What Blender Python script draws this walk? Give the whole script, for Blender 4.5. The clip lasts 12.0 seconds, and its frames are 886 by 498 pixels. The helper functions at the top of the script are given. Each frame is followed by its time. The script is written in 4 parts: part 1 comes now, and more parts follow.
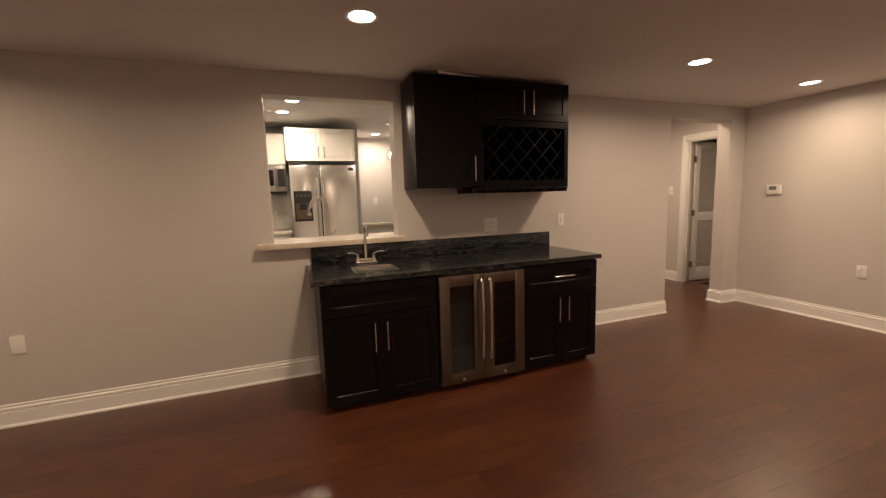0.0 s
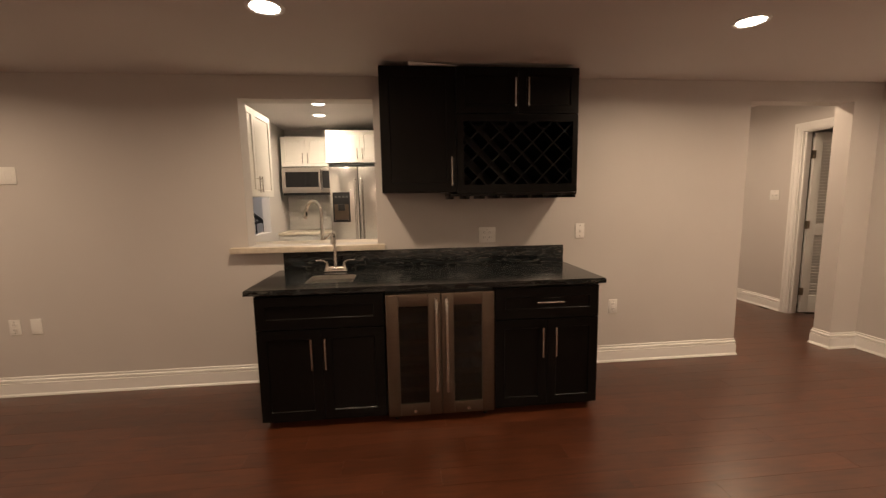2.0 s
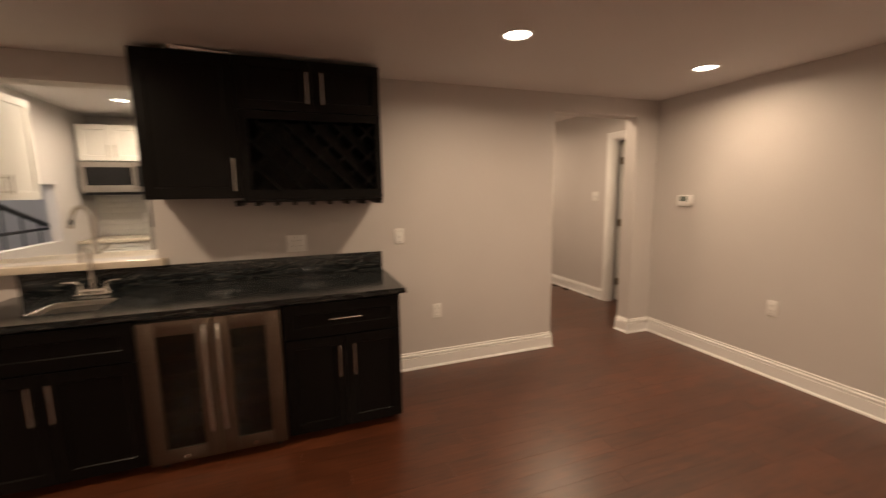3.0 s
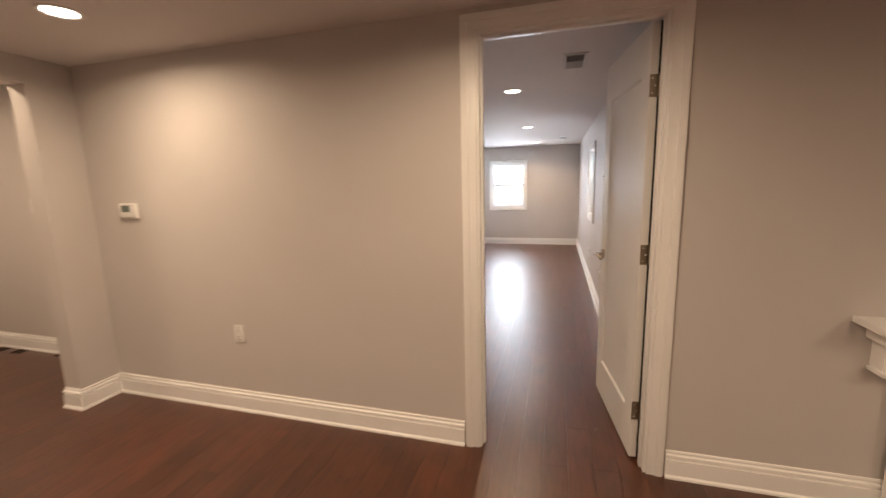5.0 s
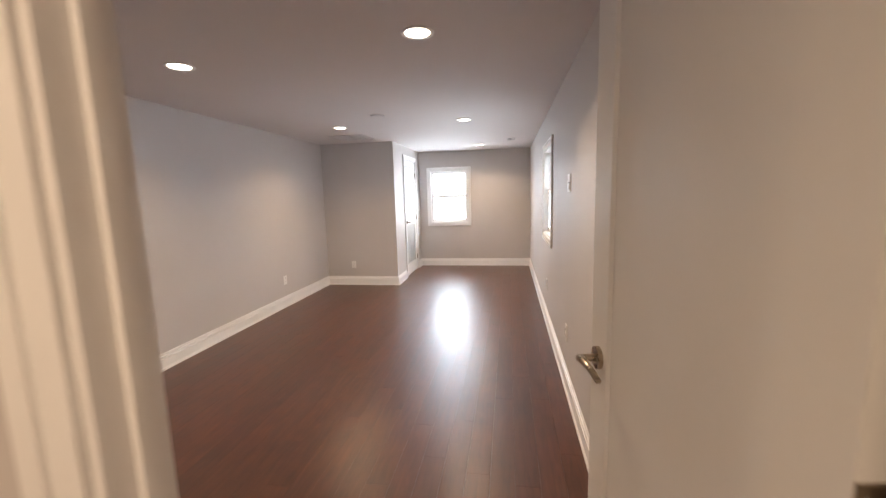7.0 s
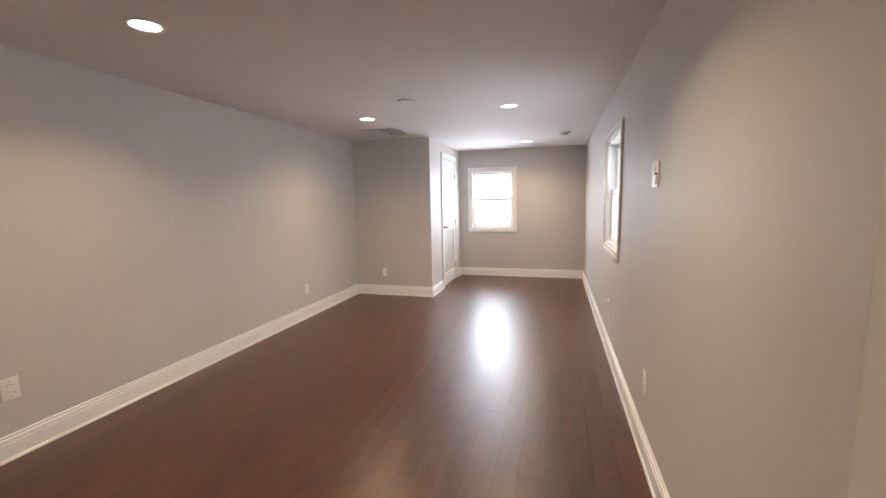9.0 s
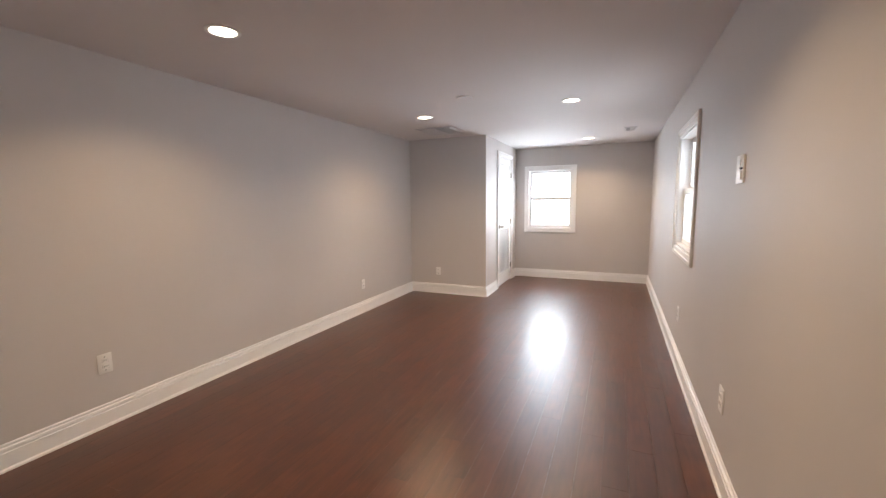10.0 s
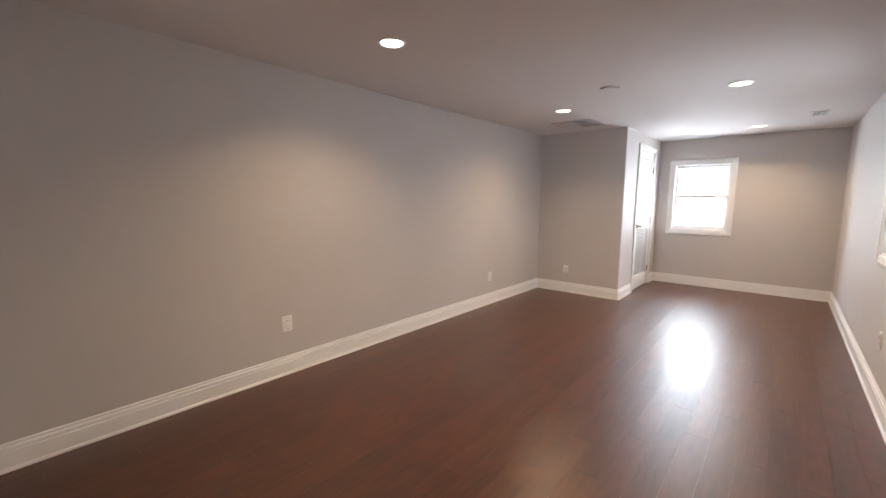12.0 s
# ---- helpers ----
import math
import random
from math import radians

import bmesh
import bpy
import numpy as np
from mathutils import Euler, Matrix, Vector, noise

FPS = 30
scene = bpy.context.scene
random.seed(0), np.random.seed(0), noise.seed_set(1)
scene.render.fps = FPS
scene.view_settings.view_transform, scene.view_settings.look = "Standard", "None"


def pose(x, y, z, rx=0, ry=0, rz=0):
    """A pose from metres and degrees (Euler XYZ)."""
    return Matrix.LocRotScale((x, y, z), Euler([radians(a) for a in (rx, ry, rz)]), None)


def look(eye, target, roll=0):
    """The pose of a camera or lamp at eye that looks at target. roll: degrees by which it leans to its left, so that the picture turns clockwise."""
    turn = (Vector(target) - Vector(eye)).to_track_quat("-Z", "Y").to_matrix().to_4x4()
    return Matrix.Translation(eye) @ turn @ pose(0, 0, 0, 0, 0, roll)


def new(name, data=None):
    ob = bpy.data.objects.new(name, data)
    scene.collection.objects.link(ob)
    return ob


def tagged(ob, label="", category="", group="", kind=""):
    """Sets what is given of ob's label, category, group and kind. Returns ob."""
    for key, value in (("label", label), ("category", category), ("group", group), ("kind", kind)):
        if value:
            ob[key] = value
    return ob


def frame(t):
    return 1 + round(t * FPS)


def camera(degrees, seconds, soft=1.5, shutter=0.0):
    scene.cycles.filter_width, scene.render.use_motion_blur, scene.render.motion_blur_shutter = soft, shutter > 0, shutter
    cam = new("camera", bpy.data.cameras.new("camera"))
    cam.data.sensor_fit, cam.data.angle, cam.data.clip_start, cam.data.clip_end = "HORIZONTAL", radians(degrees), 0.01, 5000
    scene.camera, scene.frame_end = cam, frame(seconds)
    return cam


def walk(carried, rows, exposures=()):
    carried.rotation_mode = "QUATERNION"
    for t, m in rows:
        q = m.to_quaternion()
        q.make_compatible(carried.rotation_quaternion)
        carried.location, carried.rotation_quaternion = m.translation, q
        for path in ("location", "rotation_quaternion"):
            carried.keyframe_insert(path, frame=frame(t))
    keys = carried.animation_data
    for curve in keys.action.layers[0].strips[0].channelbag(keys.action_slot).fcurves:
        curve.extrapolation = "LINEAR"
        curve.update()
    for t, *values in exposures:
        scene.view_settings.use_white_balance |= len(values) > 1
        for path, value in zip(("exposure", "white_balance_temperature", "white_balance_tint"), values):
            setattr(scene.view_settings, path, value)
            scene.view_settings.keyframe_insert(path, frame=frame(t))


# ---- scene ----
cam = camera(96.1, 12.0, soft=1.3, shutter=0.4)
PATH = [
    (0, (-0.083, -3.24, 1.368), (0.621, -1.385, 1.116), -1.7),
    (0.5, (0.209, -3.18, 1.389), (0.773, -1.277, 1.136), -1.4),
    (1, (0.466, -3.109, 1.389), (0.891, -1.17, 1.141), -1.1),
    (1.5, (0.716, -3.106, 1.399), (0.997, -1.141, 1.151), -1.1),
    (2, (0.962, -3.12, 1.402), (1.152, -1.144, 1.155), -1.0),
    (2.5, (1.276, -3.097, 1.415), (1.526, -1.128, 1.166), -1.3),
    (3, (1.648, -3.079, 1.469), (2.317, -1.216, 1.187), -0.9),
    (3.5, (2.111, -3.181, 1.402), (3.199, -1.523, 1.138), -2.5),
    (3.7, (2.207, -3.152, 1.465), (3.475, -1.633, 1.169), -1.5),
    (5.3, (3.225, -3.138, 1.487), (5.151, -2.7, 1.173), -1.9),
    (5.5, (3.396, -3.155, 1.47), (5.329, -2.746, 1.161), -1.9),
    (6, (3.851, -3.19, 1.486), (5.795, -2.831, 1.186), -1.7),
    (6.5, (4.305, -3.215, 1.484), (6.256, -2.886, 1.195), -1.9),
    (7, (4.69, -3.197, 1.468), (6.645, -2.873, 1.195), -1.6),
    (8.8, (5.392, -3.152, 1.411), (7.317, -2.665, 1.17), -1.2),
    (9, (5.409, -3.146, 1.411), (7.319, -2.603, 1.171), -1.1),
    (9.5, (5.443, -3.137, 1.403), (7.309, -2.458, 1.165), -0.8),
    (10, (5.445, -3.122, 1.393), (7.265, -2.327, 1.157), -0.7),
    (10.5, (5.422, -3.094, 1.386), (7.192, -2.194, 1.144), -0.5),
    (11, (5.396, -3.067, 1.379), (7.102, -2.052, 1.133), -0.3),
    (11.5, (5.364, -3.041, 1.384), (6.978, -1.888, 1.13), 0.0),
    (12, (5.308, -3.059, 1.377), (6.815, -1.768, 1.124), 0.3),
]
walk(cam, [(t, look(eye, target, roll)) for t, eye, target, roll in PATH], exposures=[(0.0, 0.05), (3.7, 0.05), (5.3, 0.15), (6.5, 0.2), (7.2, 0.05), (9.0, 0.0), (12.0, 0.0)])

# ---------------- world and lights ----------------
world = bpy.data.worlds.new("world")
scene.world = world
world.use_nodes = True
_sky = world.node_tree.nodes.new("ShaderNodeTexSky")
_sky.sky_type, _sky.sun_disc = "NISHITA", False
_sky.sun_elevation, _sky.sun_rotation = radians(45), radians(120)
world.node_tree.links.new(_sky.outputs[0], world.node_tree.nodes["Background"].inputs[0])
world.node_tree.nodes["Background"].inputs[1].default_value = 0.12

LAMP_WATTS = 16.0
LAMP_COLOR = (1.0, 0.725, 0.485)
DAY_WATTS = 230.0
DAY_COLOR = (0.83, 0.905, 1.0)


def area_lamp(name, m, watts, color, sx, sy=None, spread=180):
    d = bpy.data.lights.new(name, "AREA")
    d.shape = "RECTANGLE" if sy else "DISK"
    d.size = sx
    if sy:
        d.size_y = sy
    d.energy, d.color, d.spread = watts, color, radians(spread)
    ob = new(name, d)
    ob.matrix_world = m
    return ob


# ---------------- materials ----------------
def mat(name, color, rough=0.5, metal=0.0, vary=0.06, scale=6.0, bump=0.0, bscale=200.0, spec=0.5, coat=0.0, stretch=None, rvary=0.05):
    m = bpy.data.materials.new(name)
    m.use_nodes = True
    n, l = m.node_tree.nodes, m.node_tree.links
    b = n["Principled BSDF"]
    b.inputs["Roughness"].default_value, b.inputs["Metallic"].default_value = rough, metal
    b.inputs["Specular IOR Level"].default_value = spec
    b.inputs["Coat Weight"].default_value = coat
    tc = n.new("ShaderNodeTexCoord")
    mp = n.new("ShaderNodeMapping")
    l.new(tc.outputs["Object"], mp.inputs[0])
    if stretch:
        mp.inputs["Scale"].default_value = stretch
    a = n.new("ShaderNodeTexNoise")
    a.inputs["Scale"].default_value, a.inputs["Detail"].default_value = scale, 5
    l.new(mp.outputs[0], a.inputs["Vector"])
    r = n.new("ShaderNodeValToRGB")
    r.color_ramp.elements[0].position, r.color_ramp.elements[1].position = 0.3, 0.7
    r.color_ramp.elements[0].color = (*[c * (1 - vary) for c in color], 1)
    r.color_ramp.elements[1].color = (*[min(1, c * (1 + vary)) for c in color], 1)
    l.new(a.outputs["Fac"], r.inputs[0])
    l.new(r.outputs[0], b.inputs["Base Color"])
    mr = n.new("ShaderNodeMapRange")
    mr.inputs[3].default_value, mr.inputs[4].default_value = max(0.02, rough - rvary), rough + rvary
    l.new(a.outputs["Fac"], mr.inputs[0])
    l.new(mr.outputs[0], b.inputs["Roughness"])
    if bump:
        f = n.new("ShaderNodeTexNoise")
        f.inputs["Scale"].default_value, f.inputs["Detail"].default_value = bscale, 3
        l.new(mp.outputs[0], f.inputs["Vector"])
        bp = n.new("ShaderNodeBump")
        bp.inputs["Strength"].default_value, bp.inputs["Distance"].default_value = bump, 0.002
        l.new(f.outputs["Fac"], bp.inputs["Height"])
        l.new(bp.outputs[0], b.inputs["Normal"])
    return m


def wood_floor_mat():
    m = bpy.data.materials.new("dark_bamboo_planks")
    m.use_nodes = True
    n, l = m.node_tree.nodes, m.node_tree.links
    b = n["Principled BSDF"]
    tc, oi = n.new("ShaderNodeTexCoord"), n.new("ShaderNodeObjectInfo")
    geo = n.new("ShaderNodeNewGeometry")
    add = n.new("ShaderNodeMath")
    add.operation = "ADD"
    l.new(oi.outputs["Random"], add.inputs[0])
    l.new(geo.outputs["Random Per Island"], add.inputs[1])
    off = n.new("ShaderNodeVectorMath")
    off.operation = "MULTIPLY_ADD"
    off.inputs[1].default_value = (1, 1, 1)
    sc = n.new("ShaderNodeMath")
    sc.operation = "MULTIPLY"
    sc.inputs[1].default_value = 37.0
    l.new(add.outputs[0], sc.inputs[0])
    l.new(tc.outputs["Object"], off.inputs[0])
    l.new(sc.outputs[0], off.inputs[2])
    mp = n.new("ShaderNodeMapping")
    mp.inputs["Scale"].default_value = (2.0, 17, 17)
    l.new(off.outputs[0], mp.inputs[0])
    g = n.new("ShaderNodeTexNoise")
    g.inputs["Scale"].default_value, g.inputs["Detail"].default_value, g.inputs["Distortion"].default_value = 2.4, 7, 0.5
    l.new(mp.outputs[0], g.inputs["Vector"])
    big = n.new("ShaderNodeTexNoise")
    big.inputs["Scale"].default_value, big.inputs["Detail"].default_value = 5.5, 6
    l.new(off.outputs[0], big.inputs["Vector"])
    ramp = n.new("ShaderNodeValToRGB")
    e = ramp.color_ramp.elements
    e[0].position, e[0].color = 0.28, (0.036, 0.0098, 0.0042, 1)
    e[1].position, e[1].color = 0.74, (0.122, 0.0365, 0.0140, 1)
    mx = n.new("ShaderNodeMath")
    mx.operation = "MULTIPLY_ADD"
    mx.inputs[1].default_value = 0.55
    l.new(g.outputs["Fac"], mx.inputs[0])
    tone = n.new("ShaderNodeMath")
    tone.operation = "MULTIPLY"
    tone.inputs[1].default_value = 0.45
    l.new(big.outputs["Fac"], tone.inputs[0])
    l.new(tone.outputs[0], mx.inputs[2])
    l.new(mx.outputs[0], ramp.inputs[0])
    hsv = n.new("ShaderNodeHueSaturation")
    mr = n.new("ShaderNodeMapRange")
    mr.inputs[3].default_value, mr.inputs[4].default_value = 0.83, 1.17
    fr = n.new("ShaderNodeMath")
    fr.operation = "FRACT"
    l.new(add.outputs[0], fr.inputs[0])
    l.new(fr.outputs[0], mr.inputs[0])
    l.new(mr.outputs[0], hsv.inputs["Value"])
    l.new(ramp.outputs[0], hsv.inputs["Color"])
    l.new(hsv.outputs[0], b.inputs["Base Color"])
    rr = n.new("ShaderNodeMapRange")
    rr.inputs[3].default_value, rr.inputs[4].default_value = 0.28, 0.40
    l.new(big.outputs["Fac"], rr.inputs[0])
    l.new(rr.outputs[0], b.inputs["Roughness"])
    b.inputs["Coat Weight"].default_value, b.inputs["Coat Roughness"].default_value = 0.4, 0.33
    return m


def granite_mat():
    m = bpy.data.materials.new("black_veined_granite")
    m.use_nodes = True
    n, l = m.node_tree.nodes, m.node_tree.links
    b = n["Principled BSDF"]
    tc, mp = n.new("ShaderNodeTexCoord"), n.new("ShaderNodeMapping")
    mp.inputs["Scale"].default_value, mp.inputs["Rotation"].default_value = (1.6, 5.5, 8.0), (0.1, 0.25, 0.2)
    l.new(tc.outputs["Object"], mp.inputs[0])
    a = n.new("ShaderNodeTexNoise")
    a.inputs["Scale"].default_value, a.inputs["Detail"].default_value, a.inputs["Distortion"].default_value = 2.2, 8, 1.6
    l.new(mp.outputs[0], a.inputs["Vector"])
    r = n.new("ShaderNodeValToRGB")
    e = r.color_ramp.elements
    e[0].position, e[0].color = 0.482, (0.008, 0.010, 0.011, 1)
    e[1].position, e[1].color = 0.518, (0.008, 0.010, 0.011, 1)
    v = e.new(0.5)
    v.color = (0.11, 0.11, 0.10, 1)
    l.new(a.outputs["Fac"], r.inputs[0])
    c = n.new("ShaderNodeTexNoise")
    c.inputs["Scale"].default_value, c.inputs["Detail"].default_value = 5.0, 4
    l.new(mp.outputs[0], c.inputs["Vector"])
    r2 = n.new("ShaderNodeValToRGB")
    r2.color_ramp.elements[0].position, r2.color_ramp.elements[1].position = 0.48, 0.72
    r2.color_ramp.elements[0].color = (0.009, 0.011, 0.0125, 1)
    r2.color_ramp.elements[1].color = (0.026, 0.032, 0.035, 1)
    l.new(c.outputs["Fac"], r2.inputs[0])
    mx = n.new("ShaderNodeMixRGB")
    mx.blend_type = "LIGHTEN"
    mx.inputs[0].default_value = 0.85
    l.new(r2.outputs[0], mx.inputs[1])
    l.new(r.outputs[0], mx.inputs[2])
    l.new(mx.outputs[0], b.inputs["Base Color"])
    b.inputs["Roughness"].default_value = 0.13
    return m


def glow_mat(name, color, strength):
    m = bpy.data.materials.new(name)
    m.use_nodes = True
    b = m.node_tree.nodes["Principled BSDF"]
    b.inputs["Base Color"].default_value = (*color, 1)
    b.inputs["Emission Color"].default_value = (*color, 1)
    b.inputs["Emission Strength"].default_value = strength
    return m


def glass_mat(name, tint=(1, 1, 1)):
    m = bpy.data.materials.new(name)
    m.use_nodes = True
    b = m.node_tree.nodes["Principled BSDF"]
    b.inputs["Base Color"].default_value = (*tint, 1)
    b.inputs["Roughness"].default_value = 0.02
    b.inputs["Transmission Weight"].default_value = 1.0
    b.inputs["IOR"].default_value = 1.45
    return m


PAINT = mat("greige_wall_paint", (0.61, 0.58, 0.562), 0.62, vary=0.025, scale=1.3, bump=0.10, bscale=160)
CEIL = mat("ceiling_paint", (0.72, 0.69, 0.68), 0.8, vary=0.02, scale=1.0, bump=0.08, bscale=120)
TRIM = mat("white_trim_paint", (0.89, 0.885, 0.875), 0.34, vary=0.02, scale=3, bump=0.04, bscale=60)
DOORP = mat("white_door_paint", (0.80, 0.79, 0.765), 0.5, vary=0.02, scale=3, bump=0.05, bscale=90, spec=0.35)
FLOOR = wood_floor_mat()
SUB = mat("dark_subfloor", (0.02, 0.012, 0.009), 0.8)
ESPRESSO = mat("espresso_cabinet_wood", (0.0045, 0.0040, 0.0038), 0.30, vary=0.15, scale=4, stretch=(6, 6, 0.8), bump=0.0, rvary=0.04, spec=0.16)
ESPIN = mat("espresso_cabinet_inside", (0.006, 0.006, 0.006), 0.5, vary=0.2)
GRANITE = granite_mat()
STEEL = mat("brushed_stainless_steel", (0.70, 0.67, 0.62), 0.33, 1.0, vary=0.06, scale=3, stretch=(1, 1, 60), bump=0.03, bscale=40)
# brushed steel again with a darker, browner base colour
DSTEEL = mat("darkened_stainless_steel", (0.17, 0.132, 0.105), 0.34, 1.0, vary=0.06, scale=3, stretch=(1, 1, 60), bump=0.03, bscale=40)
STEELV = mat("fridge_stainless_steel", (0.74, 0.72, 0.69), 0.24, 1.0, vary=0.02, scale=2, stretch=(9, 9, 0.3), rvary=0.03)
MSTEEL = mat("microwave_stainless_steel", (0.42, 0.39, 0.36), 0.3, 1.0, vary=0.05, scale=3, stretch=(1, 1, 40))
NICKEL = mat("satin_nickel", (0.66, 0.63, 0.59), 0.25, 1.0, vary=0.04, scale=20)
BRONZE = mat("aged_hinge_nickel", (0.30, 0.25, 0.19), 0.35, 1.0, vary=0.1, scale=30)
LEVER = mat("antique_nickel_lever", (0.42, 0.36, 0.29), 0.28, 1.0, vary=0.08, scale=30)
BLACK = mat("black_plastic", (0.012, 0.012, 0.013), 0.35, vary=0.1)
DARKGAP = mat("dark_gap_shade", (0.02, 0.018, 0.016), 0.7)
PLATE = mat("white_plastic_plate", (0.87, 0.86, 0.84), 0.32, vary=0.01)
SLOT = mat("socket_slot_grey", (0.10, 0.10, 0.10), 0.5)
LCD = mat("grey_display", (0.16, 0.19, 0.17), 0.2)
STONE = mat("cream_quartz", (0.62, 0.55, 0.45), 0.3, vary=0.12, scale=14)
KWHITE = mat("white_shaker_paint", (0.80, 0.78, 0.73), 0.35, vary=0.015, scale=3)
TILE = mat("pale_splash_tile", (0.70, 0.69, 0.66), 0.25, vary=0.05, scale=2)
RAILBLK = mat("black_iron", (0.012, 0.012, 0.014), 0.45, vary=0.1)
SHELFW = mat("wine_shelf_beech", (0.13, 0.085, 0.05), 0.5, vary=0.15, stretch=(1, 8, 8))
VENTM = mat("white_vent_metal", (0.62, 0.60, 0.60), 0.4)
VDARK = mat("vent_duct_shade", (0.08, 0.075, 0.075), 0.8)
GRILLE = mat("grille_grey", (0.70, 0.68, 0.67), 0.8)
DARKBROWN = mat("dark_doorway_and_bark_brown", (0.10, 0.05, 0.025), 0.45, vary=0.2, stretch=(8, 8, 1))
GLASS = glass_mat("window_glass")
SMOKE = glass_mat("smoked_fridge_glass", (0.22, 0.21, 0.21))
CLEAR = glass_mat("clear_bulb_glass")
LENS = glow_mat("lamp_lens", (1.0, 0.90, 0.74), 14.0)
BULB = glow_mat("pendant_bulb_glow", (1.0, 0.80, 0.55), 25.0)


# ---------------- mesh helpers ----------------
def bm_box(bm, x0, x1, y0, y1, z0, z1, bevel=0.0):
    r = bmesh.ops.create_cube(bm, size=1, matrix=Matrix.Translation(((x0 + x1) / 2, (y0 + y1) / 2, (z0 + z1) / 2)) @ Matrix.Diagonal((x1 - x0, y1 - y0, z1 - z0, 1)))
    if bevel:
        es = list({e for v in r["verts"] for e in v.link_edges})
        bmesh.ops.bevel(bm, geom=es, offset=bevel, segments=2, profile=0.6, affect="EDGES")
    return bm


def box(x0, x1, y0, y1, z0, z1, bevel=0.0):
    return bm_box(bmesh.new(), x0, x1, y0, y1, z0, z1, bevel)


def bm_cyl(bm, c, r, h, axis="z", seg=24, r2=None):
    rot = {"z": Matrix(), "x": Matrix.Rotation(math.pi / 2, 4, "Y"), "y": Matrix.Rotation(-math.pi / 2, 4, "X")}[axis]
    bmesh.ops.create_cone(bm, cap_ends=True, segments=seg, radius1=r, radius2=r if r2 is None else r2, depth=h, matrix=Matrix.Translation(c) @ rot)
    return bm


def cyl(c, r, h, axis="z", seg=24, r2=None):
    return bm_cyl(bmesh.new(), c, r, h, axis, seg, r2)


def bm_tube(bm, pts, r, seg=10):
    pts = [Vector(p) for p in pts]
    rings = []
    up = None
    for i, p in enumerate(pts):
        d = (pts[min(i + 1, len(pts) - 1)] - pts[max(i - 1, 0)]).normalized()
        if up is None:
            up = d.orthogonal().normalized()
        up = (up - d * up.dot(d)).normalized()
        side = d.cross(up)
        rad = r[i] if isinstance(r, (list, tuple)) else r
        rings.append([bm.verts.new(p + (up * math.cos(k * 2 * math.pi / seg) + side * math.sin(k * 2 * math.pi / seg)) * rad) for k in range(seg)])
    for a, b in zip(rings, rings[1:]):
        for k in range(seg):
            bm.faces.new((a[k], a[(k + 1) % seg], b[(k + 1) % seg], b[k]))
    bm.faces.new(rings[0][::-1])
    bm.faces.new(rings[-1])
    return bm


def tube(pts, r, seg=10):
    return bm_tube(bmesh.new(), pts, r, seg)


def to_mesh(name, bm, material, smooth=True):
    bmesh.ops.recalc_face_normals(bm, faces=bm.faces)
    me = bpy.data.meshes.new(name)
    bm.to_mesh(me)
    bm.free()
    me.materials.append(material)
    if smooth:
        for p in me.polygons:
            p.use_smooth = True
        me.set_sharp_from_angle(angle=radians(35))
    return me


def part(name, bm, material, parent, label=""):
    ob = new(name, to_mesh(name, bm, material))
    ob.parent = parent
    if label:
        tagged(ob, label)
    return ob


def thing(name, label, category, at=(0, 0, 0), rz=0, group="", kind=""):
    e = new(name)
    e.matrix_world = pose(*at, 0, 0, rz)
    return tagged(e, label, category, group, kind)


def solid(name, bm, material, label, category, kind="structure", group=""):
    ob = new(name, to_mesh(name, bm, material))
    return tagged(ob, label, category, group, kind)


def cells(us, vs, w0, w1, holes, axis):
    """A slab over the grid us x vs from w0 to w1 with whole cells left out. axis: the one that w lies on."""
    bm = bmesh.new()
    us, vs = sorted(us), sorted(vs)

    def full(i, j):
        if not (0 <= i < len(us) - 1 and 0 <= j < len(vs) - 1):
            return False
        u, v = (us[i] + us[i + 1]) / 2, (vs[j] + vs[j + 1]) / 2
        return not any(a < u < b and c < v < d for a, b, c, d in holes)

    def vert(u, v, w):
        return bm.verts.new({"y": (u, w, v), "x": (w, u, v), "z": (u, v, w)}[axis])

    for i in range(len(us) - 1):
        for j in range(len(vs) - 1):
            if not full(i, j):
                continue
            a, b, c, d = us[i], us[i + 1], vs[j], vs[j + 1]
            for w in (w0, w1):
                bm.faces.new([vert(a, c, w), vert(b, c, w), vert(b, d, w), vert(a, d, w)])
            for di, dj, p, q in ((-1, 0, (a, c), (a, d)), (1, 0, (b, c), (b, d)), (0, -1, (a, c), (b, c)), (0, 1, (a, d), (b, d))):
                if not full(i + di, j + dj):
                    bm.faces.new([vert(*p, w0), vert(*q, w0), vert(*q, w1), vert(*p, w1)])
    bmesh.ops.remove_doubles(bm, verts=bm.verts, dist=1e-5)
    return bm


def sweep(profile, p0, p1, out, z0=0.0, m0=0.0, m1=0.0):
    """A moulding: profile of (outward, up) carried level from p0 to p1; m0, m1 are mitres at the ends (1 inner, -1 outer)."""
    bm = bmesh.new()
    p0, p1, out = Vector((*p0, 0)), Vector((*p1, 0)), Vector((*out, 0))
    d = (p1 - p0).normalized()
    a = [bm.verts.new(p0 + out * o + d * o * m0 + Vector((0, 0, z0 + h))) for o, h in profile]
    b = [bm.verts.new(p1 + out * o - d * o * m1 + Vector((0, 0, z0 + h))) for o, h in profile]
    n = len(profile)
    for k in range(n):
        bm.faces.new((a[k], a[(k + 1) % n], b[(k + 1) % n], b[k]))
    bm.faces.new(a[::-1])
    bm.faces.new(b)
    return bm


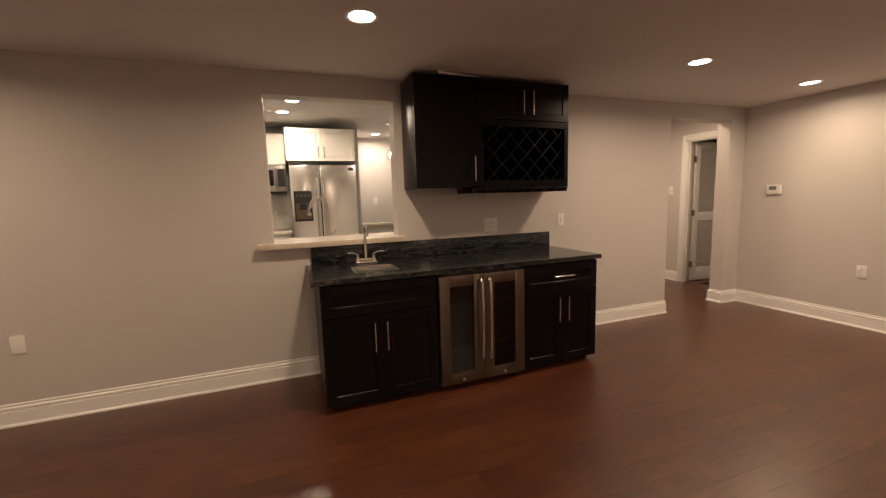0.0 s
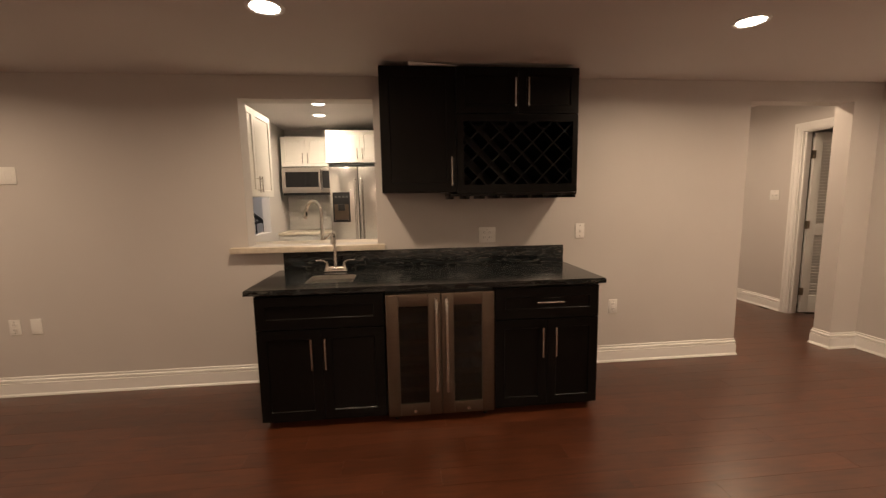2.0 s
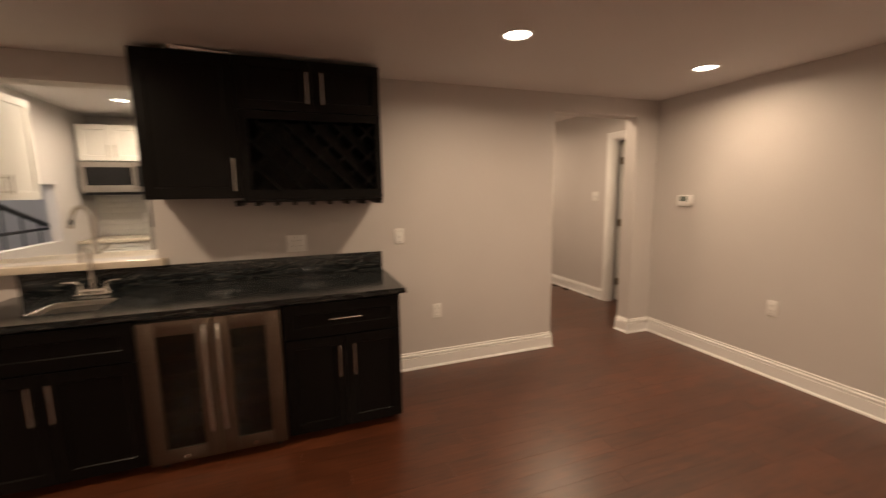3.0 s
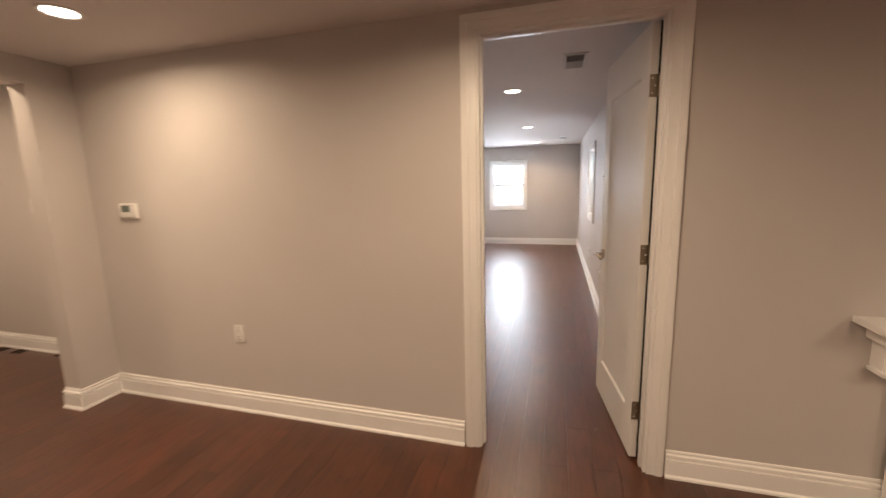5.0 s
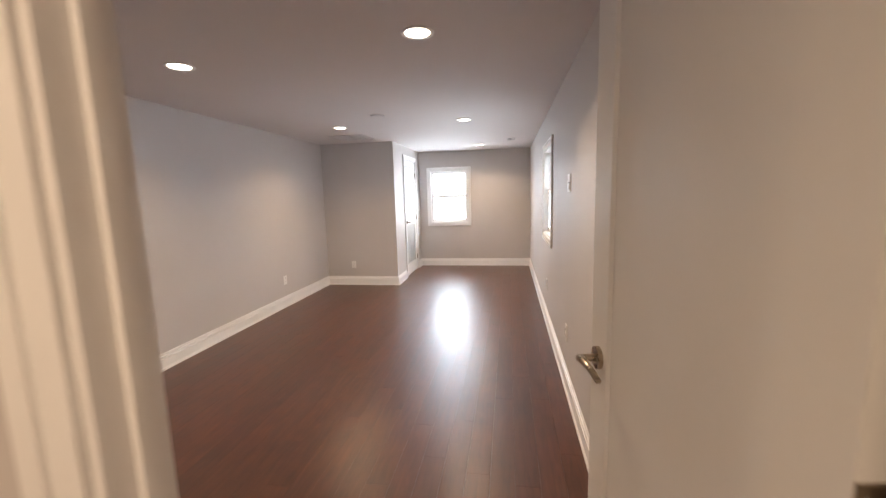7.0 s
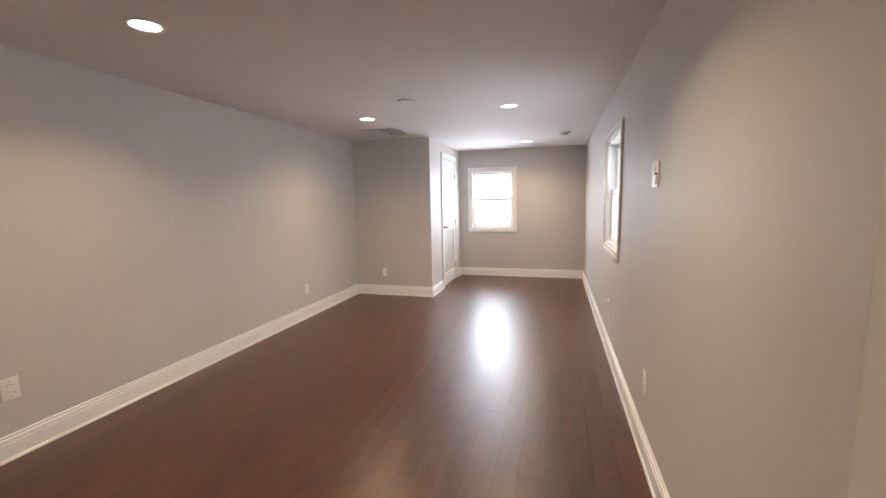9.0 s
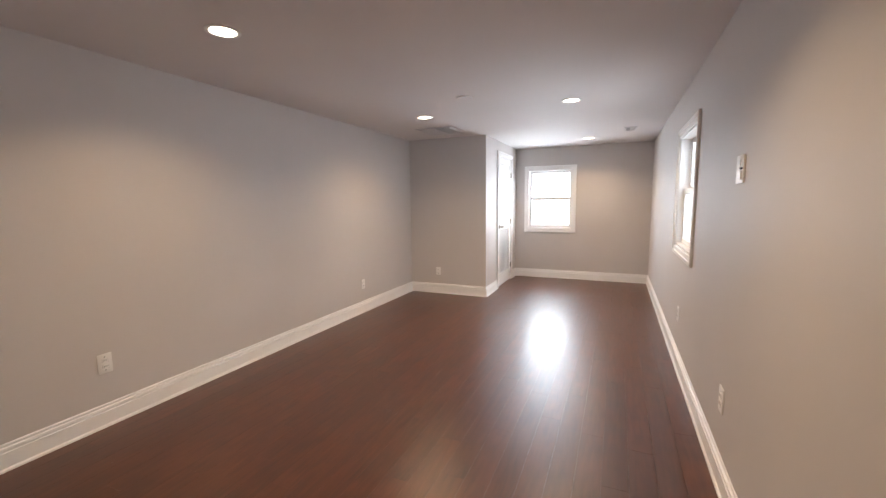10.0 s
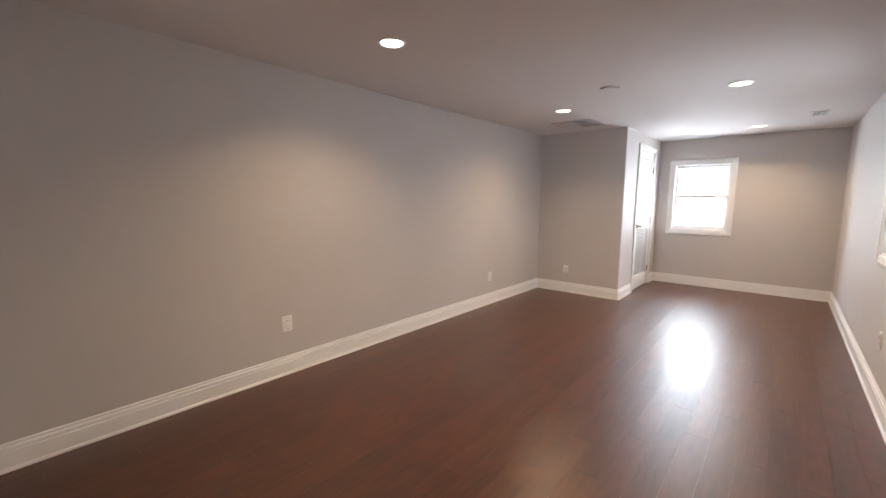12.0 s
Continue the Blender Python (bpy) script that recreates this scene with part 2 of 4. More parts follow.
BASE = [(0, 0), (0.024, 0), (0.023, 0.010), (0.015, 0.019), (0.015, 0.098), (0.0055, 0.101), (0.0055, 0.108), (0.0145, 0.112), (0.013, 0.123), (0.0045, 0.128), (0.0045, 0.134), (0.007, 0.139), (0.004, 0.146), (0, 0.147)]


def baseboard(p0, p1, out, m0=0.0, m1=0.0, z0=0.0):
    return solid("baseboard", sweep(BASE, p0, p1, out, z0, m0, m1), TRIM, "white painted moulded baseboard along the wall", "baseboard")


def frame_rect(u0, u1, v0, v1, w, depth0, depth1, axis, bottom=True, bevel=0.003):
    """A picture-frame moulding round the opening u0..u1, v0..v1; w wide."""
    bm = bmesh.new()
    segs = [(u0 - w, u0, v0 - (w if bottom else 0), v1 + w), (u1, u1 + w, v0 - (w if bottom else 0), v1 + w), (u0, u1, v1, v1 + w)]
    if bottom:
        segs.append((u0, u1, v0 - w, v0))
    lo, hi = min(depth0, depth1), max(depth0, depth1)
    for a, b, c, d in segs:
        if axis == "y":
            bm_box(bm, a, b, lo, hi, c, d, bevel)
        else:
            bm_box(bm, lo, hi, a, b, c, d, bevel)
    return bm


# ---------------- setting ----------------
H = 2.317            # ceiling of the two rooms
KH = 2.50            # ceiling of kitchen and hall
XE, XW2 = 5.022, 5.108     # east wall of the bar room, both faces
XF, YS, YN, YC, XC = 12.76, -3.628, -0.187, -1.401, 10.935
WX0, WY0 = -3.4, -6.4      # unseen ends of the bar room
T = 0.15             # bar wall thickness
DY0, DY1, DZ = -3.605, -2.745, 2.212   # doorway in the east wall
HX0, HX1, HZ = 3.82, 4.762, 2.158      # opening to the hall
PX0, PX1, PZ0, PZ1 = -0.213, 0.752, 1.070, 2.152  # pass-through
W1 = (-2.39, -1.635, 0.895, 1.93)      # far window opening: y0 y1 z0 z1
W2 = (8.80, 9.66, 0.975, 1.93)         # side window opening: x0 x1 z0 z1
CD = (11.575, 12.40, 2.10)             # closet doorway: x0 x1 top

solid("wall_north", cells([WX0 - 0.1, PX0, PX1, HX0, HX1, XE + 0.115], [0, PZ0, HZ, PZ1, 2.75], 0, T, [(PX0, PX1, PZ0, PZ1), (HX0, HX1, -1, HZ)], "y"), PAINT, "greige painted wall with a pass-through and a hall opening", "wall")
solid("wall_east", cells([WY0, DY0, DY1, -0.0005], [0, DZ, H], XE, XW2, [(DY0, DY1, -1, DZ)], "x"), PAINT, "greige painted wall with a white-cased doorway", "wall")
solid("wall_west", box(WX0 - 0.1, WX0, WY0, 0, 0, H), PAINT, "greige painted wall of the bar room", "wall")
solid("wall_south", box(WX0 - 0.1, XW2, WY0 - 0.1, WY0, 0, H), PAINT, "greige painted wall behind the walk", "wall")
solid("ceiling", box(WX0 - 0.1, XW2 - 0.05, WY0 - 0.1, 0.0005, H, H + 0.1), CEIL, "matt off-white painted ceiling of the bar room", "ceiling")
# long room
solid("wall_room_north", box(XW2, XF + 0.12, YN, YN + 0.12, 0, H), PAINT, "greige painted long side wall", "wall")
solid("wall_room_south", cells([XW2, W2[0], W2[1], XF + 0.14], [0, W2[2], W2[3], H], YS - 0.14, YS, [W2], "y"), PAINT, "greige painted side wall with a sash window", "wall")
solid("wall_room_east", cells([YS, W1[0], W1[1], YN], [0, W1[2], W1[3], H], XF, XF + 0.14, [W1], "x"), PAINT, "greige painted end wall with a sash window", "wall")
solid("wall_closet_side", box(XC, XC + 0.11, YC, YN, 0, H), PAINT, "greige painted side of the closet corner", "wall")
solid("wall_closet_front", cells([XC + 0.11, CD[0], CD[1], XF], [0, CD[2], H], YC, YC + 0.11, [(CD[0], CD[1], -1, CD[2])], "y"), PAINT, "greige painted closet front with a doorway", "wall")
solid("ceiling_room", box(XW2 - 0.05, XF + 0.14, YS - 0.14, YN + 0.12, H, H + 0.1), CEIL, "matt off-white painted ceiling of the long room", "ceiling")
# hall and kitchen
HE = 5.42
solid("wall_hall_east", cells([T, 0.22, 1.04, 3.6], [0, 2.10, KH], HE, HE + 0.11, [(0.22, 1.04, -1, 2.10)], "x"), PAINT, "warm greige hall wall with a closet doorway", "wall")
solid("wall_hall_north", cells([3.65, 4.75, 5.40, HE + 0.11], [0, 2.1, KH], 3.6, 3.7, [(4.75, 5.40, -1, 2.1)], "y"), PAINT, "greige wall at the end of the hall", "wall")
solid("wall_hall_west", box(3.55, 3.65, T, 3.7, 0, KH), PAINT, "greige wall between hall and kitchen", "wall")
solid("wall_hall_corner", box(XE + 0.115, HE + 0.11, 0.06, T, 0, KH), PAINT, "greige return wall beside the hall", "wall")
solid("ceiling_hall", box(3.55, HE + 1.3, T, 4.7, KH, KH + 0.1), CEIL, "off-white painted hall ceiling", "ceiling")
solid("wall_hall_closet", cells([T - 0.05, 1.5], [0, KH], HE + 1.1, HE + 1.2, [], "x"), PAINT, "greige back wall of the hall closet", "wall")
solid("wall_hall_closet_side", box(HE + 0.11, HE + 1.1, 1.4, 1.5, 0, KH), PAINT, "greige side wall of the hall closet", "wall")
solid("wall_hall_closet_end", box(HE + 0.11, HE + 1.1, T - 0.05, T, 0, KH), PAINT, "greige end wall of the hall closet", "wall")
# the doorway's darkness is put into the brown of these added closing walls
solid("wall_hall_end_dark", box(4.4, 5.53, 4.6, 4.7, 0, KH), DARKBROWN, "added dark brown end wall, its colour standing for the dark doorway past the hall", "wall")
solid("wall_hall_end_west", box(4.35, 4.4, 3.7, 4.7, 0, KH), DARKBROWN, "added dark brown side wall closing the dark doorway past the hall", "wall")
solid("wall_hall_end_east", box(5.53, 5.6, 3.6, 4.7, 0, KH), DARKBROWN, "added dark brown side wall closing the dark doorway past the hall", "wall")
KW = -0.84
solid("wall_kitchen_west", cells([T, 1.4, 2.5, 3.5], [0, 1.0, 1.62, KH], KW - 0.1, KW, [(1.4, 2.5, 1.0, 1.62)], "x"), PAINT, "cream kitchen wall with a low opening to the stairs", "wall")
solid("wall_kitchen_north", box(KW - 0.1, 0.93, 3.4, 3.5, 0, KH), PAINT, "cream kitchen back wall", "wall")
solid("wall_kitchen_far", box(0.83, 3.55, 4.2, 4.3, 0, KH), PAINT, "warm beige far wall beyond the fridge", "wall")
solid("wall_kitchen_return", box(0.93, 1.0, 3.3, 4.2, 0, KH), PAINT, "beige wall return beside the fridge", "wall")
solid("ceiling_kitchen", box(-2.4, 3.55, T, 4.3, KH, KH + 0.1), CEIL, "off-white painted kitchen ceiling", "ceiling")
# stair-well shade is part of this wall's blue-grey base colour
solid("wall_stair_back", box(-2.3, -2.2, T, 3.6, 0, KH), mat("shaded_blue_grey_wall", (0.42, 0.43, 0.47), 0.7), "wall behind the stairs with its shade put into a blue-grey colour", "wall")
solid("wall_stair_end", box(-2.3, KW - 0.1, 3.5, 3.6, 0, KH), PAINT, "cream wall closing the stair well", "wall")
floor = solid("floor", cells([WX0 - 0.1, XW2, HE + 1.2, XF + 0.14], [WY0 - 0.1, YS - 0.14, YN + 0.12, 4.7], -0.06, -0.0125, [(XW2, XF + 1, WY0 - 1, YS - 0.14), (HE + 1.2, XF + 1, YN + 0.12, 5)], "z"), SUB, "dark red-brown plank floor", "floor")

baseboard((WX0, 0), (0.09, 0), (0, -1))
baseboard((2.175, 0), (HX0, 0), (0, -1), m1=-1)
baseboard((HX1, 0), (XE, 0), (0, -1), m0=-1, m1=1)
baseboard((HX1, T), (HX1, 0), (-1, 0), m0=-1, m1=-1)
baseboard((HX0, 0), (HX0, T), (1, 0), m0=-1, m1=-1)
baseboard((XE, 0), (XE, DY1 + 0.085), (-1, 0), m0=1)
baseboard((XE, DY0 - 0.085), (XE, WY0), (-1, 0))
baseboard((XW2, DY1 + 0.024), (XW2, YN), (1, 0), m1=1)
baseboard((XW2, YN), (XC, YN), (0, -1), m0=1, m1=1)
baseboard((XC, YN), (XC, YC), (-1, 0), m0=1, m1=-1)
baseboard((XC, YC), (CD[0] - 0.075, YC), (0, -1), m0=-1)
baseboard((CD[1] + 0.075, YC), (XF, YC), (0, -1), m1=1)
baseboard((XF, YC), (XF, YS), (-1, 0), m0=1, m1=1)
baseboard((XF, YS), (XW2, YS), (0, 1), m0=1, m1=1)
baseboard((HE, 3.6), (HE, 1.12), (-1, 0))
baseboard((4.75, 3.6), (3.65, 3.6), (0, -1))

# ---------------- door casings, jambs and doors ----------------
def casing_x(x, out, y0, y1, z1, w=0.078):
    """Moulded casing on a wall of constant x."""
    bm = bmesh.new()
    for lay, a, b in ((0.012, 0.0, w), (0.019, w * 0.52, w - 0.004)):
        lo, hi = sorted((x, x + out * lay))
        bm_box(bm, lo, hi, y1 + a, y1 + b, 0, z1 + a, 0.0025)
        bm_box(bm, lo, hi, y0 - b, y0 - a, 0, z1 + a, 0.0025)
        bm_box(bm, lo, hi, y0 - b, y1 + b, z1 + a, z1 + b, 0.0025)
    return bm


def casing_y(y, out, x0, x1, z1, w=0.07):
    bm = bmesh.new()
    for lay, a, b in ((0.012, 0.0, w), (0.019, w * 0.52, w - 0.004)):
        lo, hi = sorted((y, y + out * lay))
        bm_box(bm, x1 + a, x1 + b, lo, hi, 0, z1 + a, 0.0025)
        bm_box(bm, x0 - b, x0 - a, lo, hi, 0, z1 + a, 0.0025)
        bm_box(bm, x0 - b, x1 + b, lo, hi, z1 + a, z1 + b, 0.0025)
    return bm


def jamb_x(x0, x1, y0, y1, z1, stop):
    """Jamb lining of a doorway through a wall of constant x, with its stop."""
    bm = bmesh.new()
    bm_box(bm, x0 - 0.001, x1 + 0.001, y1 - 0.014, y1 + 0.002, 0, z1, 0.001)
    bm_box(bm, x0 - 0.001, x1 + 0.001, y0 - 0.002, y0 + 0.014, 0, z1, 0.001)
    bm_box(bm, x0 - 0.001, x1 + 0.001, y0 + 0.014, y1 - 0.014, z1 - 0.014, z1 + 0.002, 0.001)
    a, b = stop
    bm_box(bm, a, b, y1 - 0.026, y1 - 0.014, 0, z1 - 0.014, 0.002)
    bm_box(bm, a, b, y0 + 0.014, y0 + 0.026, 0, z1 - 0.014, 0.002)
    bm_box(bm, a, b, y0 + 0.026, y1 - 0.026, z1 - 0.026, z1 - 0.014, 0.002)
    return bm


def panel_leaf(w, h, th, panels, depth=0.007, slope=0.012):
    """A door leaf in the x-z plane from the hinge at x=0, thickness along y, with sunk panels on both faces."""
    bm = bmesh.new()
    xs = sorted({0, w, *[p[0] for p in panels], *[p[1] for p in panels]})
    zs = sorted({0, h, *[p[2] for p in panels], *[p[3] for p in panels]})
    for y, s in ((0.0, 1), (th, -1)):
        for i in range(len(xs) - 1):
            for j in range(len(zs) - 1):
                u, v = (xs[i] + xs[i + 1]) / 2, (zs[j] + zs[j + 1]) / 2
                if any(a < u < b and c < v < d for a, b, c, d in panels):
                    continue
                bm.faces.new([bm.verts.new((a, y, b)) for a, b in ((xs[i], zs[j]), (xs[i + 1], zs[j]), (xs[i + 1], zs[j + 1]), (xs[i], zs[j + 1]))])
        for a, b, c, d in panels:
            o = [(a, c), (b, c), (b, d), (a, d)]
            n = [(a + slope, c + slope), (b - slope, c + slope), (b - slope, d - slope), (a + slope, d - slope)]
            for k in range(4):
                q = (k + 1) % 4
                bm.faces.new([bm.verts.new((o[k][0], y, o[k][1])), bm.verts.new((o[q][0], y, o[q][1])), bm.verts.new((n[q][0], y + s * depth, n[q][1])), bm.verts.new((n[k][0], y + s * depth, n[k][1]))])
            bm.faces.new([bm.verts.new((p, y + s * depth, r)) for p, r in n])
    for p, q in (((0, 0), (w, 0)), ((w, 0), (w, h)), ((w, h), (0, h)), ((0, h), (0, 0))):
        bm.faces.new([bm.verts.new((p[0], 0, p[1])), bm.verts.new((q[0], 0, q[1])), bm.verts.new((q[0], th, q[1])), bm.verts.new((p[0], th, p[1]))])
    bmesh.ops.remove_doubles(bm, verts=bm.verts, dist=1e-5)
    return bm


def lever_set(leaf, x, z, y_face, out, way):
    """Rose, neck and a curved lever on one face of a leaf; way: +1 or -1 along x."""
    rose = part("handle", cyl((x, y_face + out * 0.006, z), 0.032, 0.012, "y", 28), LEVER, leaf, "antique nickel lever handle")
    part("neck", cyl((x, y_face + out * 0.032, z), 0.011, 0.045, "y", 16), LEVER, rose)
    pts = [(x + way * 0.118 * k / 9, y_face + out * (0.055 - 0.012 * (k / 9) ** 2), z + 0.006 * math.sin(k / 9 * math.pi) - 0.014 * (k / 9) ** 2) for k in range(10)]
    part("lever", tube(pts, [0.012 - 0.004 * k / 9 for k in range(10)], 12), LEVER, rose)


jamb = solid("door_1_jamb", jamb_x(XE, XW2, DY0, DY1, DZ, (XE + 0.035, XE + 0.07)), TRIM, "white painted door jamb with stop", "door frame")
part("casing", casing_x(XE, -1, DY0, DY1, DZ), TRIM, jamb)
part("casing", casing_x(XW2, 1, DY0, DY1, DZ, 0.021), TRIM, jamb)
part("strike_plate", box(XW2 - 0.042, XW2 - 0.008, DY1 - 0.0165, DY1 - 0.0135, 0.90, 0.96, 0.0005), BRONZE, jamb, "worn metal strike plate")
door = thing("door_1", "white two-panel interior door standing open with a satin nickel lever", "door", (XW2 + 0.014, DY0 + 0.028, 0.012), 7.4, kind="structure")
LW, LH = 0.775, 2.177
leaf = part("leaf", panel_leaf(LW, LH, 0.036, [(0.115, LW - 0.115, 0.24, 1.96)], 0.010, 0.007), DOORP, door)
lever_set(leaf, LW - 0.065, 0.985, 0.036, 1, -1)
lever_set(leaf, LW - 0.065, 0.985, 0.0, -1, -1)
for z in (0.27, 1.105, 1.90):
    hg = part("hinge", box(-0.0035, -0.0005, 0.001, 0.035, z - 0.05, z + 0.05), BRONZE, leaf, "aged nickel butt hinge")
    bm = bmesh.new()
    for k in range(5):
        bm_cyl(bm, (-0.010, -0.006, z - 0.040 + k * 0.020), 0.0075, 0.0185, "z", 14)
    bm_box(bm, -0.046, -0.012, -0.0130, -0.0110, z - 0.05, z + 0.05)
    part("knuckle", bm, BRONZE, hg)
    bm = bmesh.new()
    for k in (-0.033, 0.0, 0.033):
        bm_cyl(bm, (-0.0042, 0.018 + (0.006 if k else -0.006), z + k), 0.0042, 0.0016, "x", 10)
    part("screw", bm, NICKEL, hg)
# dark strip standing for the shade in the gap between leaf and jamb
part("hinge_gap_shade", box(-0.004, 0.008, -0.0125, -0.0015, 0.01, LH), DARKGAP, leaf)


def louvre_door(name, label, at, rz, w, h, handle, hinges_y, hinge_w=0.012):
    d = thing(name, label, "door", at, rz, kind="structure")
    th, st = 0.034, 0.085
    bm = bmesh.new()
    bm_box(bm, 0, st, 0, th, 0, h, 0.002)
    bm_box(bm, w - st, w, 0, th, 0, h, 0.002)
    bm_box(bm, st, w - st, 0, th, 0, 0.2, 0.002)
    bm_box(bm, st, w - st, 0, th, h - 0.1, h, 0.002)
    bm_box(bm, st, w - st, 0, th, 0.92, 1.04, 0.002)
    leaf = part("leaf", bm, DOORP, d)
    slat = box(st, w - st, -0.025, 0.025, -0.003, 0.003)
    me = to_mesh("slat", slat, DOORP)
    for lo, hi in ((0.2, 0.92), (1.04, h - 0.1)):
        for k in range(int((hi - lo) / 0.034)):
            s = new("slat", me)
            s.parent = d
            s.matrix_basis = pose(0, th / 2, lo + 0.017 + k * 0.034, -52)
    if handle:
        lever_set(leaf, handle, 0.97, 0.0, -1, 1 if handle < w / 2 else -1)
    for z in (0.25, 1.03, 1.82):
        hg = part("hinge", box(hinges_y - hinge_w, hinges_y + hinge_w, -0.006, -0.001, z - 0.045, z + 0.045, 0.001), BRONZE, d, "dull metal hinge")
        part("knuckle", cyl((hinges_y, -0.008, z), 0.006, 0.09, "z", 12), BRONZE, hg)
    return d


bmj = bmesh.new()
bm_box(bmj, CD[0] - 0.002, CD[0] + 0.014, YC - 0.001, YC + 0.111, 0, CD[2])
bm_box(bmj, CD[1] - 0.014, CD[1] + 0.002, YC - 0.001, YC + 0.111, 0, CD[2])
bm_box(bmj, CD[0] + 0.014, CD[1] - 0.014, YC - 0.001, YC + 0.111, CD[2] - 0.014, CD[2] + 0.002)
cj = solid("door_2_jamb", bmj, TRIM, "white painted closet door frame", "door frame")
part("casing", casing_y(YC, -1, CD[0], CD[1], CD[2]), TRIM, cj)
louvre_door("door_2", "white louvred closet door, closed, with a nickel lever", (CD[0] + 0.017, YC + 0.004, 0.012), 0, CD[1] - CD[0] - 0.034, CD[2] - 0.03, 0.06, CD[1] - CD[0] - 0.034)
hj = solid("door_3_jamb", jamb_x(HE, HE + 0.11, 0.22, 1.04, 2.10, (HE + 0.03, HE + 0.06)), TRIM, "white painted hall closet door frame", "door frame")
part("casing", casing_x(HE, -1, 0.22, 1.04, 2.10), TRIM, hj)
louvre_door("door_3", "white louvred hall closet door standing open on bronze hinges", (HE + 0.142, 1.014, 0.012), -11, 0.76, 2.06, None, -0.006, 0.024)

# ---------------- windows ----------------
def sash_window(name, along, lo, hi, z0, z1, face, out, label):
    """A vinyl double-hung window with casing and stool in a wall; out: +1 or -1 away from the room."""
    win = thing(name, label, "window", kind="structure")

    def bx(bm, a, b, d0, d1, c, d, bev=0.002):
        p, q = sorted((face + out * d0, face + out * d1))
        return bm_box(bm, a, b, p, q, c, d, bev) if along == "x" else bm_box(bm, p, q, a, b, c, d, bev)

    w = 0.072
    bm = bmesh.new()
    for d0, d1, a, b in ((-0.013, 0, 0, w), (-0.019, 0, w * 0.55, w - 0.003)):
        bx(bm, lo - b, lo - a, d0, d1, z0 - b, z1 + b)
        bx(bm, hi + a, hi + b, d0, d1, z0 - b, z1 + b)
        bx(bm, lo - a, hi + a, d0, d1, z1 + a, z1 + b)
        bx(bm, lo - a, hi + a, d0, d1, z0 - b, z0 - a)
    part("casing", bm, TRIM, win)
    bm = bmesh.new()
    bx(bm, lo, lo + 0.012, 0, 0.14, z0, z1, 0)
    bx(bm, hi - 0.012, hi, 0, 0.14, z0, z1, 0)
    bx(bm, lo + 0.012, hi - 0.012, 0, 0.14, z1 - 0.012, z1, 0)
    bx(bm, lo + 0.012, hi - 0.012, 0, 0.14, z0, z0 + 0.018, 0)
    part("window_frame", bm, TRIM, win)
    zm = (z0 + z1) / 2 + 0.01
    for nm, d0, c, d in (("lower_sash", 0.045, z0 + 0.018, zm + 0.02), ("upper_sash", 0.085, zm - 0.02, z1 - 0.012)):
        bm = bmesh.new()
        s = 0.038
        a, b = lo + 0.012, hi - 0.012
        bx(bm, a, a + s, d0, d0 + 0.032, c, d)
        bx(bm, b - s, b, d0, d0 + 0.032, c, d)
        bx(bm, a + s, b - s, d0, d0 + 0.032, c, c + s + 0.008)
        bx(bm, a + s, b - s, d0, d0 + 0.032, d - s - 0.008, d)
        sash = part(nm, bm, TRIM, win)
        g = part("pane", bx(bmesh.new(), a + s - 0.004, b - s + 0.004, d0 + 0.014, d0 + 0.018, c + s - 0.004, d - s + 0.004, 0), GLASS, sash)
        g.visible_shadow = False
    m = (lo + hi) / 2
    part("sash_lock", bx(bmesh.new(), m - 0.03, m + 0.03, 0.035, 0.06, zm + 0.02, zm + 0.032, 0.003), TRIM, win)
    return win


sash_window("window_1", "y", W1[0], W1[1], W1[2], W1[3], XF, 1, "white double-hung sash window in the end wall, bright daylight outside")
sash_window("window_2", "x", W2[0], W2[1], W2[2], W2[3], YS, -1, "white double-hung sash window in the side wall, bright daylight outside")
area_lamp("window_daylight", look((XF + 0.55, (W1[0] + W1[1]) / 2, 1.48), (XF - 5.0, (W1[0] + W1[1]) / 2, 0.75)), DAY_WATTS, DAY_COLOR, 1.9, 1.9, 160)
area_lamp("window_daylight", look(((W2[0] + W2[1]) / 2, YS - 0.6, 1.48), ((W2[0] + W2[1]) / 2 + 0.3, YS + 5.0, 0.75)), DAY_WATTS * 0.27, DAY_COLOR, 1.9, 1.9, 150)
leaf_mat = bpy.data.materials.new("backlit_leaf")
leaf_mat.use_nodes = True
_n, _l = leaf_mat.node_tree.nodes, leaf_mat.node_tree.links
_tr = _n.new("ShaderNodeBsdfTranslucent")
_tr.inputs[0].default_value = (0.10, 0.13, 0.09, 1)
_l.new(_tr.outputs[0], _n["Material Output"].inputs[0])
rnd = random.Random(5)
branch = thing("tree", "slim young tree with pale backlit leaves outside the end window", "tree", (XF + 0.34, W1[1] - 0.2, 1.93))
bm = bmesh.new()
for k in range(70):
    u = rnd.random()
    c = Vector((rnd.uniform(-0.05, 0.05), 0.12 - 0.62 * u, 0.06 - rnd.random() * (0.16 - 0.11 * u)))
    d, e = Vector((rnd.uniform(-0.4, 0.4), rnd.uniform(-1, 1), rnd.uniform(-1, 0.3))).normalized() * 0.028, Vector((rnd.uniform(-0.5, 0.5), rnd.uniform(-1, 1), rnd.uniform(-1, 1))).normalized() * 0.012
    bm.faces.new([bm.verts.new(c + p) for p in (-d, e, d, -e)])
part("leaves", bm, leaf_mat, branch)
part("trunk", tube([(0, 1.5, -2.45), (0.02, 1.48, -1.2), (0, 1.5, 0.0), (0.02, 1.45, 1.2)], [0.06, 0.05, 0.04, 0.015], 10), DARKBROWN, branch)
